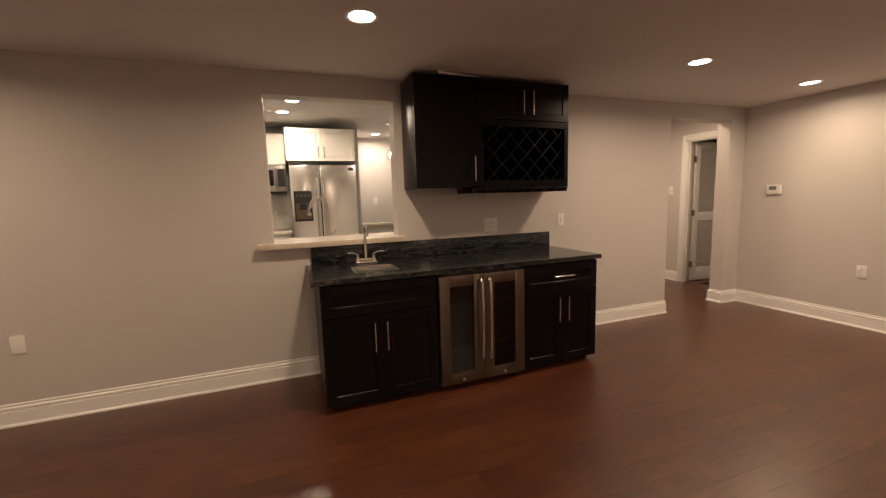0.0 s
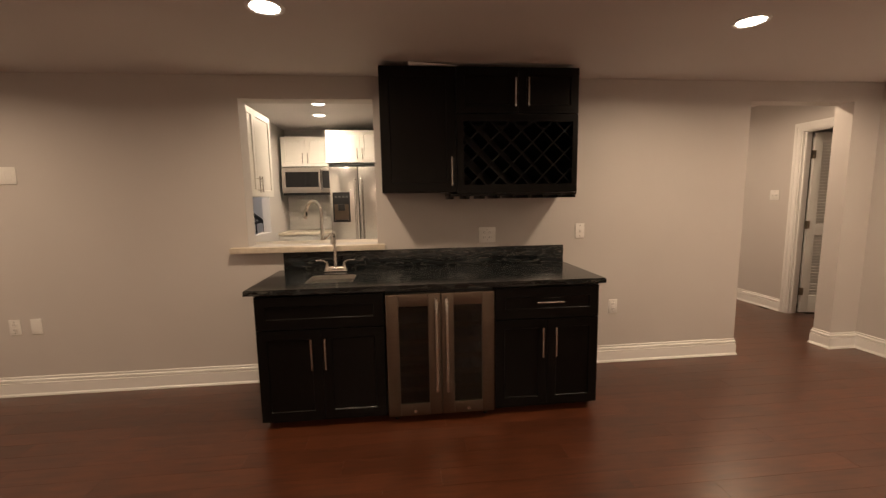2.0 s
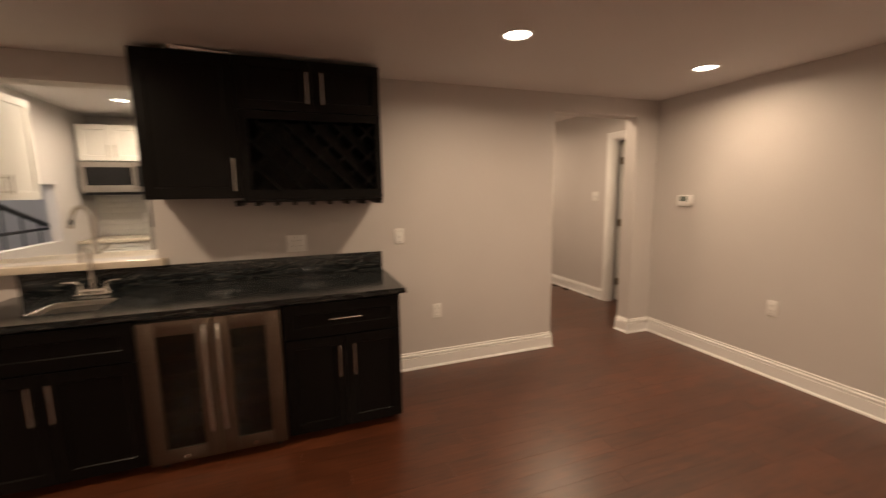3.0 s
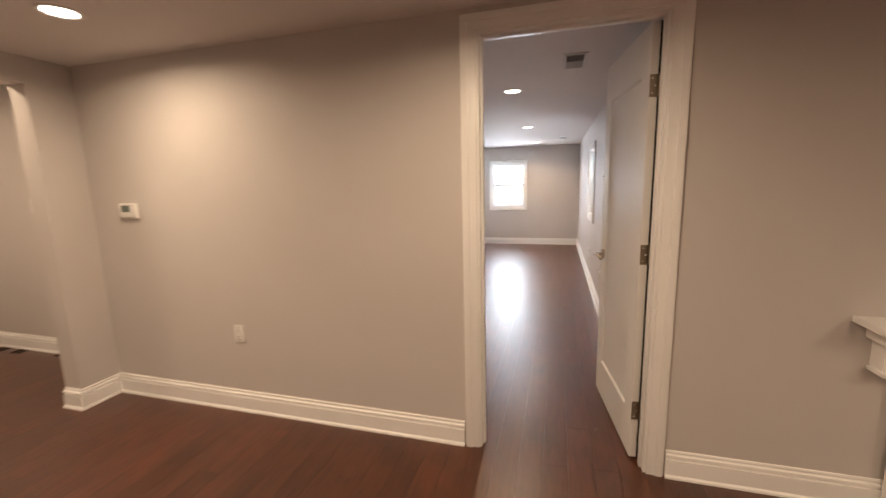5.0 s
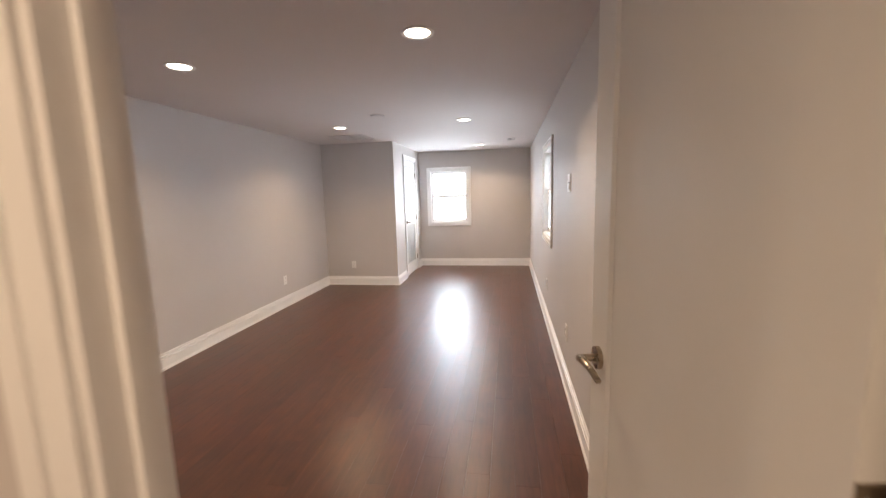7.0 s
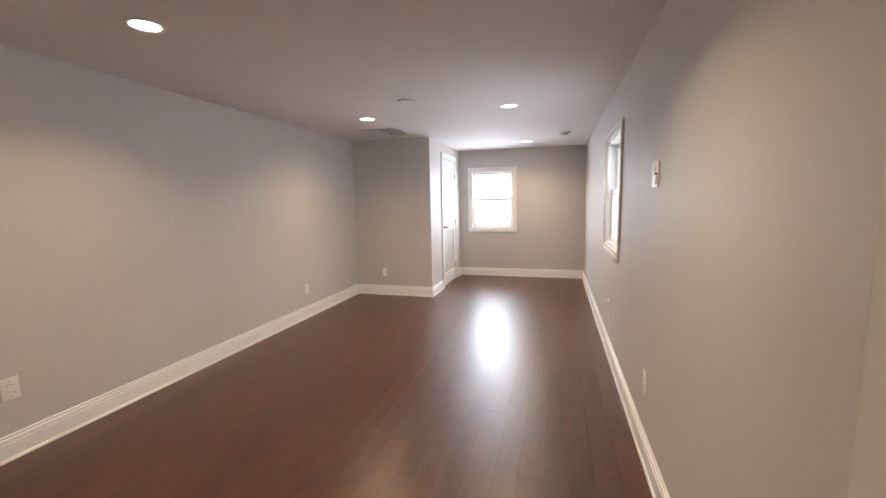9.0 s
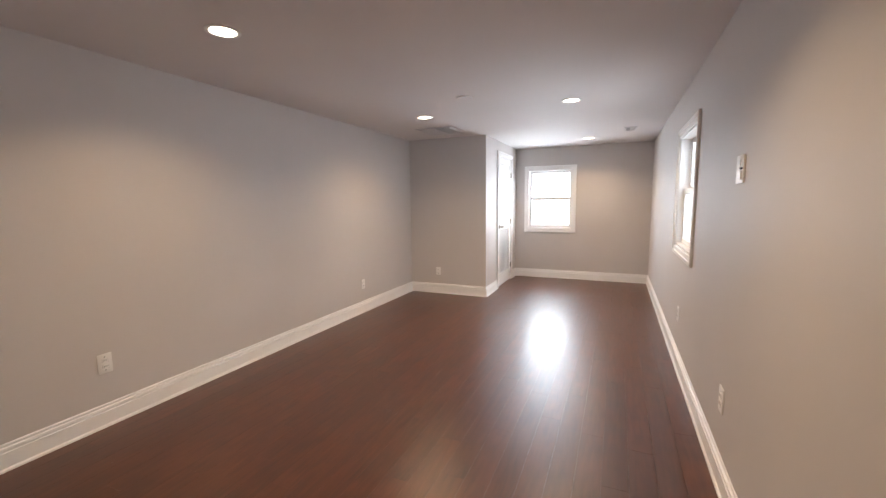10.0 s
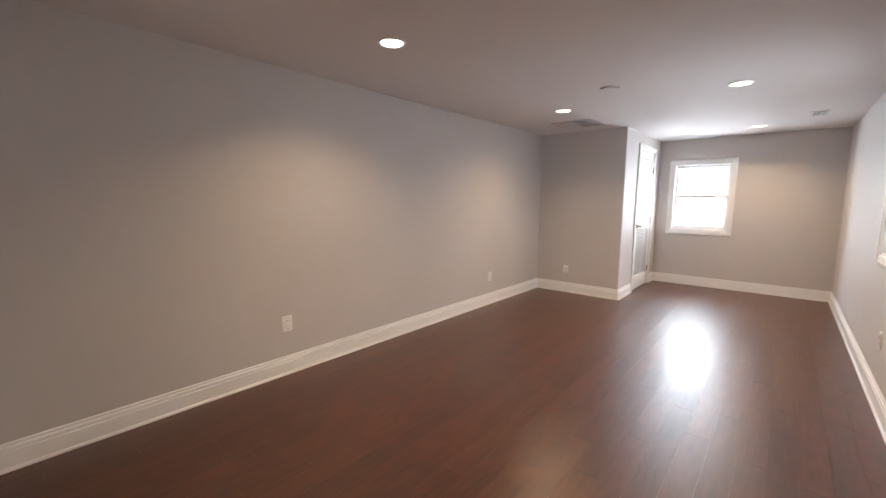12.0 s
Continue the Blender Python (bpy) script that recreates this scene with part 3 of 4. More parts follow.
part("twig", tube([(0, 1.5, -0.1), (0, 0.5, 0.16), (0, 0.1, 0.06), (0.01, -0.2, 0.02), (0, -0.5, 0.04)], [0.012, 0.008, 0.006, 0.004, 0.002], 6), DARKBROWN, branch)
ground = solid("ground", box(-60, 80, -70, 70, -0.6, -0.5), mat("grass_ground", (0.06, 0.09, 0.04), 0.9, vary=0.3), "grassy ground outside the house", "ground")

# ---------------- recessed ceiling lights, known and added ---
def trim_ring():
    bm = bmesh.new()
    n = 40
    prof = [(0.089, 0.0), (0.089, -0.004), (0.084, -0.0065), (0.074, -0.006), (0.068, -0.003), (0.066, -0.001)]
    rings = [[bm.verts.new((r * math.cos(k * 2 * math.pi / n), r * math.sin(k * 2 * math.pi / n), z)) for k in range(n)] for r, z in prof]
    for a, b in zip(rings, rings[1:]):
        for k in range(n):
            bm.faces.new((a[k], a[(k + 1) % n], b[(k + 1) % n], b[k]))
    return bm


RING = to_mesh("trim_ring", trim_ring(), TRIM)
LENSM = to_mesh("lens", cyl((0, 0, -0.0015), 0.067, 0.002, "z", 40), LENS)


def downlight(x, y, z, watts, group, spread=166, color=LAMP_COLOR):
    e = thing("recessed_light", "round white recessed ceiling light, switched on", "ceiling light", (x, y, z), group=group)
    for nm, me in (("trim_ring", RING), ("lens", LENSM)):
        o = new(nm, me)
        o.parent = e
    area_lamp("recessed_lamp", pose(x, y, z - 0.008), watts, color, 0.125, None, spread)


# first three are known; the rest are unseen, added to fill the room
for x, y in ((0.337, -1.045), (2.835, -1.035), (4.43, -0.91), (-2.1, -1.045), (0.337, -4.4), (2.3, -4.6), (4.05, -2.85), (-2.1, -4.4), (2.835, -5.7), (0.337, -5.7)):
    downlight(x, y, H, LAMP_WATTS * (0.8 if x == 4.43 else 1.0), "bar room lights")
for x, y in ((7.055, -1.142), (6.885, -2.728), (9.52, -1.143), (9.452, -2.694), (11.953, -2.695)):
    downlight(x, y, H, LAMP_WATTS * 0.75, "long room lights", 134, (1.0, 0.70, 0.43))
# the fourth is an unseen extra, added to brighten the kitchen
for x, y in ((-0.08, 2.28), (0.03, 1.67), (1.39, 3.76), (1.5, 1.4)):
    downlight(x, y, KH, 15.0, "kitchen lights", 168, (1.0, 0.79, 0.58))
# both unseen, added to light the hall and the closet door's face
for x, y in ((4.45, 0.62), (4.55, 2.6)):
    downlight(x, y, KH, 16.0, "hall lights")

# ---------------- the wet bar ----------------
def shaker(name, x0, x1, z0, z1, y, parent, material, rail=0.057, th=0.02, label=""):
    """A shaker front facing -y: frame and sunk panel in one piece."""
    bm = panel_leaf(x1 - x0, z1 - z0, th, [(rail, x1 - x0 - rail, rail, z1 - z0 - rail)], 0.008, 0.0045)
    bmesh.ops.translate(bm, verts=bm.verts, vec=(x0, y, z0))
    return part(name, bm, material, parent, label)


def bar_pull(parent, x, y, z0, z1, vertical=True, r=0.0058, x1=None):
    bm = bmesh.new()
    yy = y - 0.030
    if vertical:
        bm_cyl(bm, (x, yy, (z0 + z1) / 2), r, z1 - z0, "z", 14)
        for z in (z0 + 0.022, z1 - 0.022):
            bm_cyl(bm, (x, y - 0.015, z), r * 0.8, 0.03, "y", 10)
    else:
        bm_cyl(bm, ((x + x1) / 2, yy, z0), r, x1 - x, "x", 14)
        for q in (x + 0.022, x1 - 0.022):
            bm_cyl(bm, (q, y - 0.015, z0), r * 0.8, 0.03, "y", 10)
    return part("handle", bm, NICKEL, parent, "satin nickel bar handle")


CT, CB = 0.884, 0.852
FY = -0.690   # cabinet carcass front; fronts stand 20 mm proud


def base_unit(name, x0, x1, label, handles, drawer_handle, shift):
    u = thing(name, label, "cabinet", group="bar base cabinets")
    bm = bmesh.new()
    bm_box(bm, x0, x1, FY, -0.004, 0.045, CB)
    bm_box(bm, x0 + 0.02, x1 - 0.02, FY + 0.06, -0.02, 0.0, 0.045)
    part("body", bm, ESPRESSO, u)
    zd = 0.632
    d = shaker("drawer_front", x0 + 0.004, x1 - 0.004, zd + 0.004, CB - 0.012, FY - 0.0215, u, ESPRESSO, 0.062)
    if drawer_handle:
        bar_pull(d, drawer_handle[0], FY - 0.0215, 0.745, 0.745, False, x1=drawer_handle[1])
    xm = (x0 + x1) / 2
    for a, b, hx in ((x0 + 0.004, xm - 0.0015, handles[0]), (xm + 0.0015, x1 - 0.004, handles[1])):
        dr = shaker("door", a, b, 0.050, zd - 0.002, FY - 0.0215, u, ESPRESSO)
        bar_pull(dr, hx, FY - 0.0215, 0.385, 0.58)
    return u


base_unit("base_cabinet", 0.052, 0.822, "espresso wood sink base cabinet with two doors and bar handles", (0.380, 0.462), None, 0)
base_unit("base_cabinet", 1.518, 2.205, "espresso wood base cabinet with a drawer and two doors", (1.826, 1.912), (1.78, 1.96), 0)

# worktop with sink cutout and backsplash
SX0, SX1, SY0, SY1 = 0.305, 0.615, -0.545, -0.255
top = thing("bar_worktop", "polished black veined granite worktop with a low backsplash", "worktop")
bm = cells([0.0, SX0, SX1, 2.245], [-0.718, SY0, SY1, -0.003], CB, CT, [(SX0, SX1, SY0, SY1)], "z")
es = [e for e in bm.edges if all(abs(v.co.z - CT) < 1e-6 for v in e.verts) and len([f for f in e.link_faces if abs(f.normal.z) < 0.5]) == 1]
bmesh.ops.recalc_face_normals(bm, faces=bm.faces)
bmesh.ops.bevel(bm, geom=es, offset=0.004, segments=2, affect="EDGES")
part("slab", bm, GRANITE, top)
part("backsplash", box(0.045, 2.235, -0.035, -0.003, CT + 0.001, 1.022, 0.002), GRANITE, top)

sink = thing("bar_sink", "small undermount stainless steel bar sink", "sink")
bm = bmesh.new()
n = 8


def ring_at(z, inset, rad):
    pts = []
    for cx, cy, a0 in ((SX1 - rad - inset, SY1 - rad - inset, 0), (SX0 + rad + inset, SY1 - rad - inset, 90), (SX0 + rad + inset, SY0 + rad + inset, 180), (SX1 - rad - inset, SY0 + rad + inset, 270)):
        for k in range(n):
            a = radians(a0 + 90 * k / (n - 1))
            pts.append(bm.verts.new((cx + rad * math.cos(a), cy + rad * math.sin(a), z)))
    return pts


rs = [ring_at(CT - 0.004, 0.0015, 0.045), ring_at(CT - 0.006, 0.006, 0.045), ring_at(CB, 0.007, 0.045), ring_at(CB - 0.10, 0.012, 0.045), ring_at(CB - 0.128, 0.036, 0.04)]
for a, b in zip(rs, rs[1:]):
    for k in range(len(a)):
        q = (k + 1) % len(a)
        bm.faces.new((a[k], a[q], b[q], b[k]))
bm.faces.new(rs[-1])
part("basin", bm, STEEL, sink)
part("drain", cyl(((SX0 + SX1) / 2, (SY0 + SY1) / 2, CB - 0.125), 0.035, 0.006, "z", 24), NICKEL, sink)

fx, fy = 0.447, -0.135
faucet = thing("bar_faucet", "brushed nickel centreset faucet with gooseneck spout and two levers", "faucet", (fx, fy, CT))
part("base_plate", box(-0.085, 0.085, -0.026, 0.026, 0, 0.014, 0.006), NICKEL, faucet)
part("bridge", cyl((0, 0, 0.024), 0.016, 0.14, "x", 18), NICKEL, faucet)
pts = [(0, 0, 0.0), (0, 0, 0.06), (0, 0, 0.17), (0, 0, 0.245)] + [(0, -0.052 + 0.052 * math.cos(a), 0.245 + 0.052 * math.sin(a)) for a in [radians(15 * k) for k in range(1, 12)]] + [(0, -0.104, 0.215)]
part("spout", tube(pts, [0.016, 0.013, 0.011, 0.0105] + [0.010] * 11 + [0.011], 14), NICKEL, faucet)
for s in (-1, 1):
    hd = part("handle", tube([(s * 0.062, 0, 0.01), (s * 0.062, 0, 0.03), (s * 0.062, 0, 0.055), (s * 0.064, 0, 0.07)], [0.020, 0.016, 0.011, 0.013], 16), NICKEL, faucet)
    part("lever", tube([(s * 0.064, 0, 0.068), (s * 0.085, -0.004, 0.082), (s * 0.115, -0.006, 0.086), (s * 0.14, -0.008, 0.084)], [0.007, 0.006, 0.005, 0.006], 10), NICKEL, hd)

# wine refrigerator
fr = thing("wine_refrigerator", "stainless french-door wine refrigerator with smoked glass and beech shelves", "wine fridge")
F0, F1, FM = 0.832, 1.508, 1.172
for a, b in ((F0, F0 + 0.03), (F1 - 0.03, F1)):
    part("side_wall", box(a, b, FY, -0.03, 0.03, 0.845), BLACK, fr)
part("back_wall", box(F0 + 0.0305, F1 - 0.0305, -0.06, -0.03, 0.03, 0.845), BLACK, fr)
part("bottom", box(F0 + 0.0305, F1 - 0.0305, FY, -0.0605, 0.03, 0.09), BLACK, fr)
part("top", box(F0 + 0.0305, F1 - 0.0305, FY, -0.0605, 0.815, 0.845), BLACK, fr)
part("divider", box(FM - 0.02, FM + 0.02, FY, -0.0605, 0.0905, 0.8145), BLACK, fr)
for a, b in ((F0, FM - 0.002), (FM + 0.002, F1)):
    w, z0, z1 = 0.078, 0.045, 0.832
    bm = bmesh.new()
    y0, y1 = FY - 0.045, FY - 0.004
    for p, q, c, d in ((a, a + w, z0, z1), (b - w, b, z0, z1), (a + w, b - w, z0, z0 + w), (a + w, b - w, z1 - w, z1)):
        bm_box(bm, p, q, y0, y1, c, d, 0.003)
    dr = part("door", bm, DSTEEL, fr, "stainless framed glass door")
    part("glass", box(a + w - 0.004, b - w + 0.004, y0 + 0.012, y0 + 0.017, z0 + w - 0.004, z1 - w + 0.004), SMOKE, dr)
    hx = b - 0.030 if b < 1.3 else a + 0.030
    pts = [(hx, y0, 0.80), (hx, y0 - 0.026, 0.795)] + [(hx, y0 - 0.040 - 0.010 * math.sin(math.pi * k / 8), 0.78 - 0.56 * k / 8) for k in range(9)] + [(hx, y0 - 0.026, 0.205), (hx, y0, 0.20)]
    part("handle", tube(pts, 0.0105, 12), NICKEL, dr, "bowed stainless handle")
    part("badge", cyl(((a + b) / 2, y0 - 0.001, z0 + 0.028), 0.011, 0.003, "y", 18), NICKEL, dr)
    for k in range(6):
        z = 0.175 + k * 0.105
        sh = part("shelf", box(a + 0.04, b - 0.035, FY + 0.015, FY + 0.035, z, z + 0.028, 0.002), SHELFW, fr, "beech-fronted wire shelf")
        bm = bmesh.new()
        for j in range(6):
            bm_cyl(bm, (a + 0.06 + j * (b - a - 0.115) / 5, (FY - 0.06) / 2, z + 0.008), 0.0025, 0.53, "y", 6)
        part("wire", bm, NICKEL, sh)
for x in (F0 + 0.05, F1 - 0.05):
    part("foot", cyl((x, FY + 0.02, 0.015), 0.016, 0.03, "z", 14), BLACK, fr)
part("kick_plate", box(F0 + 0.03, F1 - 0.03, FY + 0.05, FY + 0.06, 0.0, 0.03), BLACK, fr)

# wall cabinets
UY = -0.325
u = thing("wall_cabinet", "espresso wood single-door wall cabinet with a bar handle", "cabinet", group="bar wall cabinets")
part("body", box(0.818, 1.332, UY, -0.002, 1.452, 2.288, 0.001), ESPRESSO, u)
d = shaker("door", 0.820, 1.330, 1.455, 2.284, UY - 0.0215, u, ESPRESSO, 0.062)
bar_pull(d, 1.298, UY - 0.0215, 1.495, 1.690)
u = thing("bridge_cabinet", "espresso wood two-door wall cabinet above the wine rack", "cabinet", group="bar wall cabinets")
part("body", box(1.334, 2.198, UY, -0.002, 1.978, 2.290, 0.001), ESPRESSO, u)
for a, b, hx in ((1.336, 1.765, 1.741), (1.768, 2.196, 1.832)):
    d = shaker("door", a, b, 1.982, 2.286, UY - 0.0215, u, ESPRESSO, 0.055)
    bar_pull(d, hx, UY - 0.0215, 2.022, 2.212)
rack = thing("wine_rack_cabinet", "espresso wood lattice wine rack with stemware holder below", "wine rack")
bm = cells([1.334, 1.386, 2.160, 2.198], [1.440, 1.500, 1.928, 1.976], UY - 0.02, UY, [(1.386, 2.160, 1.500, 1.928)], "y")
part("face_frame", bm, ESPRESSO, rack)
for a, b in ((1.334, 1.350), (2.182, 2.198)):
    part("side_panel", box(a, b, UY + 0.0005, -0.004, 1.440, 1.976), ESPRESSO, rack)
for c, d in ((1.440, 1.456), (1.960, 1.976)):
    part("shelf_panel", box(1.3505, 2.1815, UY + 0.0005, -0.004, c, d), ESPRESSO, rack)
part("back_panel", box(1.3505, 2.1815, -0.012, -0.004, 1.4565, 1.9595), ESPIN, rack)
X0, X1, Z0, Z1 = 1.386, 2.160, 1.500, 1.928
step = 0.155
for sgn in (1, -1):
    k0 = -4
    for k in range(-4, 9):
        c = X0 + 0.045 + k * step
        if sgn > 0:
            lo, hi = max(X0, c), min(X1, c + (Z1 - Z0))
            za, zb = Z0 + (lo - c), Z0 + (hi - c)
        else:
            lo, hi = max(X0, c), min(X1, c + (Z1 - Z0))
            za, zb = Z1 - (lo - c), Z1 - (hi - c)
        if hi - lo < 0.03:
            continue
        L = math.hypot(hi - lo, zb - za)
        bm = box(-L / 2, L / 2, UY + (0.002 if sgn > 0 else 0.010), UY + (0.009 if sgn > 0 else 0.30), -0.005, 0.005)
        bmesh.ops.transform(bm, verts=bm.verts, matrix=Matrix.Translation(((lo + hi) / 2, 0, (za + zb) / 2)) @ Matrix.Rotation(-math.atan2(zb - za, hi - lo), 4, "Y"))
        part("lattice_slat", bm, ESPRESSO, rack)
sh = part("stemware_shelf", box(1.285, 2.198, UY - 0.02, -0.01, 1.424, 1.438, 0.001), ESPRESSO, rack)
for k in range(9):
    x = 1.30 + k * 0.11
    part("stemware_rail", box(x - 0.012, x + 0.012, UY - 0.018, -0.02, 1.402, 1.424, 0.003), ESPRESSO, rack)
bm = bmesh.new()
bm_box(bm, 1.02, 1.36, UY - 0.018, UY + 0.08, 2.2905, 2.314)
for v in bm.verts:
    if v.co.x > 1.2 and v.co.z > 2.3:
        v.co.z = 2.2925
solid("filler_strip", bm, TRIM, "white wedge strip lying on top of the wall cabinet", "strip", kind="")

# pass-through ledge
solid("sill_ledge", box(-0.325, 0.808, -0.075, 0.42, 1.027, 1.069, 0.004), STONE, "cream quartz ledge of the kitchen pass-through", "ledge", kind="structure")

# ---------------- outlets, switches, thermostat ----------------
def wall_plate(kind, at, rz, label, w=0.075, h=0.120, n=1):
    """Faces -y when rz is 0."""
    e = thing({"s": "light_switch", "t": "light_switch", "d": "light_switch", "o": "wall_outlet", "b": "wall_outlet"}[kind], label, {"s": "light switch", "t": "light switch", "d": "light switch", "o": "outlet", "b": "outlet"}[kind], at, rz)
    part("plate", box(-w / 2, w / 2, -0.0065, 0, -h / 2, h / 2, 0.003), PLATE, e)
    for k in range(n):
        cx = (k - (n - 1) / 2) * 0.046
        if kind == "t":
            r = part("toggle", box(cx - 0.005, cx + 0.005, -0.019, -0.006, 0.0, 0.014, 0.002), PLATE, e)
            part("toggle_slot", box(cx - 0.0065, cx + 0.0065, -0.0075, -0.006, -0.013, 0.013), VENTM, e)
        elif kind == "d":
            part("rocker", box(cx - 0.020, cx + 0.045, -0.014, -0.006, -0.048, -0.008, 0.003), PLATE, e)
            part("slider", box(cx + 0.018, cx + 0.045, -0.0125, -0.006, -0.003, 0.006, 0.001), BLACK, e, "small dark slider")
            part("dimmer_face", box(cx - 0.020, cx + 0.012, -0.0105, -0.006, 0.0, 0.042, 0.002), PLATE, e)
        elif kind == "s":
            r = part("rocker", box(cx - 0.016, cx + 0.016, -0.0095, -0.006, -0.033, 0.033, 0.002), PLATE, e)
        elif kind == "o":
            for dz in (-0.020, 0.020):
                r = part("receptacle", box(cx - 0.0165, cx + 0.0165, -0.0085, -0.006, dz - 0.0145, dz + 0.0145, 0.004), PLATE, e)
                for sx in (-0.006, 0.006):
                    part("slot", box(cx + sx - 0.0012, cx + sx + 0.0012, -0.0095, -0.008, dz - 0.003, dz + 0.006), SLOT, r)
    for dz in (-0.042, 0.042) if kind in "ot" else ():
        part("screw", cyl((0, -0.0068, dz), 0.003, 0.001, "y", 10), SLOT, e)
    return e


wall_plate("o", (1.618, 0, 1.116), 0, "white double outlet plate with a reset switch above the worktop", 0.135, 0.122, 2)
wall_plate("t", (2.385, 0, 1.130), 0, "white toggle switch plate beside the bar")
wall_plate("o", (2.690, 0, 0.485), 0, "white duplex outlet low on the wall")
wall_plate("s", (-1.80, 0, 1.62), 0, "white double rocker switch plate", 0.118, 0.12, 2)
wall_plate("o", (-1.895, 0, 0.525), 0, "white duplex outlet low on the wall", 0.075, 0.115)
wall_plate("b", (-1.750, 0, 0.527), 0, "white cable plate low on the wall", 0.075, 0.115)
wall_plate("o", (XE, -1.148, 0.548), -90, "white duplex outlet low on the wall")
wall_plate("t", (HE, 1.31, 1.385), -90, "white double toggle switch plate in the hall", 0.118, 0.12, 2)
wall_plate("o", (6.80, YN, 0.405), 0, "white duplex outlet low on the long wall", 0.08, 0.125)
wall_plate("o", (9.60, YN, 0.365), 0, "white duplex outlet low on the long wall")
wall_plate("o", (XC, -0.645, 0.342), -90, "white duplex outlet on the closet side")
wall_plate("d", (7.65, YS, 1.522), 180, "white dimmer switch plate", 0.12, 0.125, 1)
wall_plate("o", (7.69, YS, 0.41), 180, "white duplex outlet low on the wall", 0.08, 0.125)
wall_plate("o", (9.24, YS, 0.428), 180, "white duplex outlet low on the wall")
th = thing("thermostat", "white wall thermostat with a grey display and slide switches", "thermostat", (XE, -0.352, 1.365), -90)
part("body", box(-0.07, 0.07, -0.028, 0, -0.045, 0.045, 0.006), PLATE, th)
part("display", box(-0.042, 0.030, -0.030, -0.027, -0.012, 0.032, 0.001), LCD, th, "grey liquid-crystal display")
part("base_lip", box(-0.073, 0.073, -0.016, 0, -0.058, -0.044, 0.003), PLATE, th)
for k in range(3):
    part("button", box(0.038, 0.056, -0.030, -0.027, -0.02 + k * 0.02, -0.008 + k * 0.02, 0.001), VENTM, th)

# mantel shelf on the east wall
ms = thing("mantel_shelf", "white painted moulded mantel shelf against the wall", "mantel")
part("shelf", box(XE - 0.19, XE - 0.001, -5.9, -4.36, 0.865, 0.893, 0.004), TRIM, ms)
part("crown", box(XE - 0.13, XE - 0.001, -5.86, -4.41, 0.80, 0.865, 0.012), TRIM, ms)
part("frieze", box(XE - 0.075, XE - 0.001, -5.83, -4.44, 0.68, 0.80, 0.003), TRIM, ms)
part("bead", box(XE - 0.10, XE - 0.001, -5.84, -4.43, 0.66, 0.68, 0.006), TRIM, ms)
for a, b in ((-4.70, -4.54), (-5.83, -5.67)):
    part("leg", box(XE - 0.07, XE - 0.021, a, b, 0.0, 0.66, 0.004), TRIM, ms)

# ---------------- ceiling fittings ----------------
def ceiling_vent(x, y, lx, ly, label, n, back=VDARK):
    e = thing("ceiling_vent", label, "vent", (x, y, H))
    bm = cells([-lx / 2, -lx / 2 + 0.022, lx / 2 - 0.022, lx / 2], [-ly / 2, -ly / 2 + 0.022, ly / 2 - 0.022, ly / 2], -0.007, 0.0, [(-lx / 2 + 0.022, lx / 2 - 0.022, -ly / 2 + 0.022, ly / 2 - 0.022)], "z")
    part("frame", bm, VENTM, e)
    # flat sheet in place of the duct; its default dark stands for duct shade
    part("backing", box(-lx / 2 + 0.02, lx / 2 - 0.02, -ly / 2 + 0.02, ly / 2 - 0.02, -0.0015, -0.0005), back, e)
    me = to_mesh("slat", box(-lx / 2 + 0.02, lx / 2 - 0.02, -0.006, 0.006, -0.0008, 0.0008), VENTM)
    for k in range(n):
        s = new("slat", me)
        s.parent = e
        s.matrix_basis = pose(0, -ly / 2 + 0.03 + (ly - 0.06) * k / (n - 1), -0.005, 35 if k < n / 2 else -35)
    return e


ceiling_vent(6.10, -3.243, 0.16, 0.37, "white metal supply vent in the ceiling", 14).rotation_euler = (0, 0, radians(90))
ceiling_vent(11.37, -3.247, 0.30, 0.15, "white metal supply vent in the ceiling", 7)
ceiling_vent(10.36, -0.965, 0.50, 0.50, "large white return air grille in the ceiling", 30, GRILLE)
sd = thing("smoke_detector", "flat round white detector base on the ceiling", "detector", (8.927, -1.826, H))
part("body", cyl((0, 0, -0.006), 0.07, 0.012, "z", 36, 0.075), CEIL, sd)

# ---------------- kitchen seen through the pass-through ----------------
kf = thing("refrigerator", "stainless steel side-by-side refrigerator with a black ice dispenser", "refrigerator")
RY = 2.60
part("body", box(-0.055, 0.835, RY + 0.06, 3.38, 0.02, 1.885, 0.004), BLACK, kf)
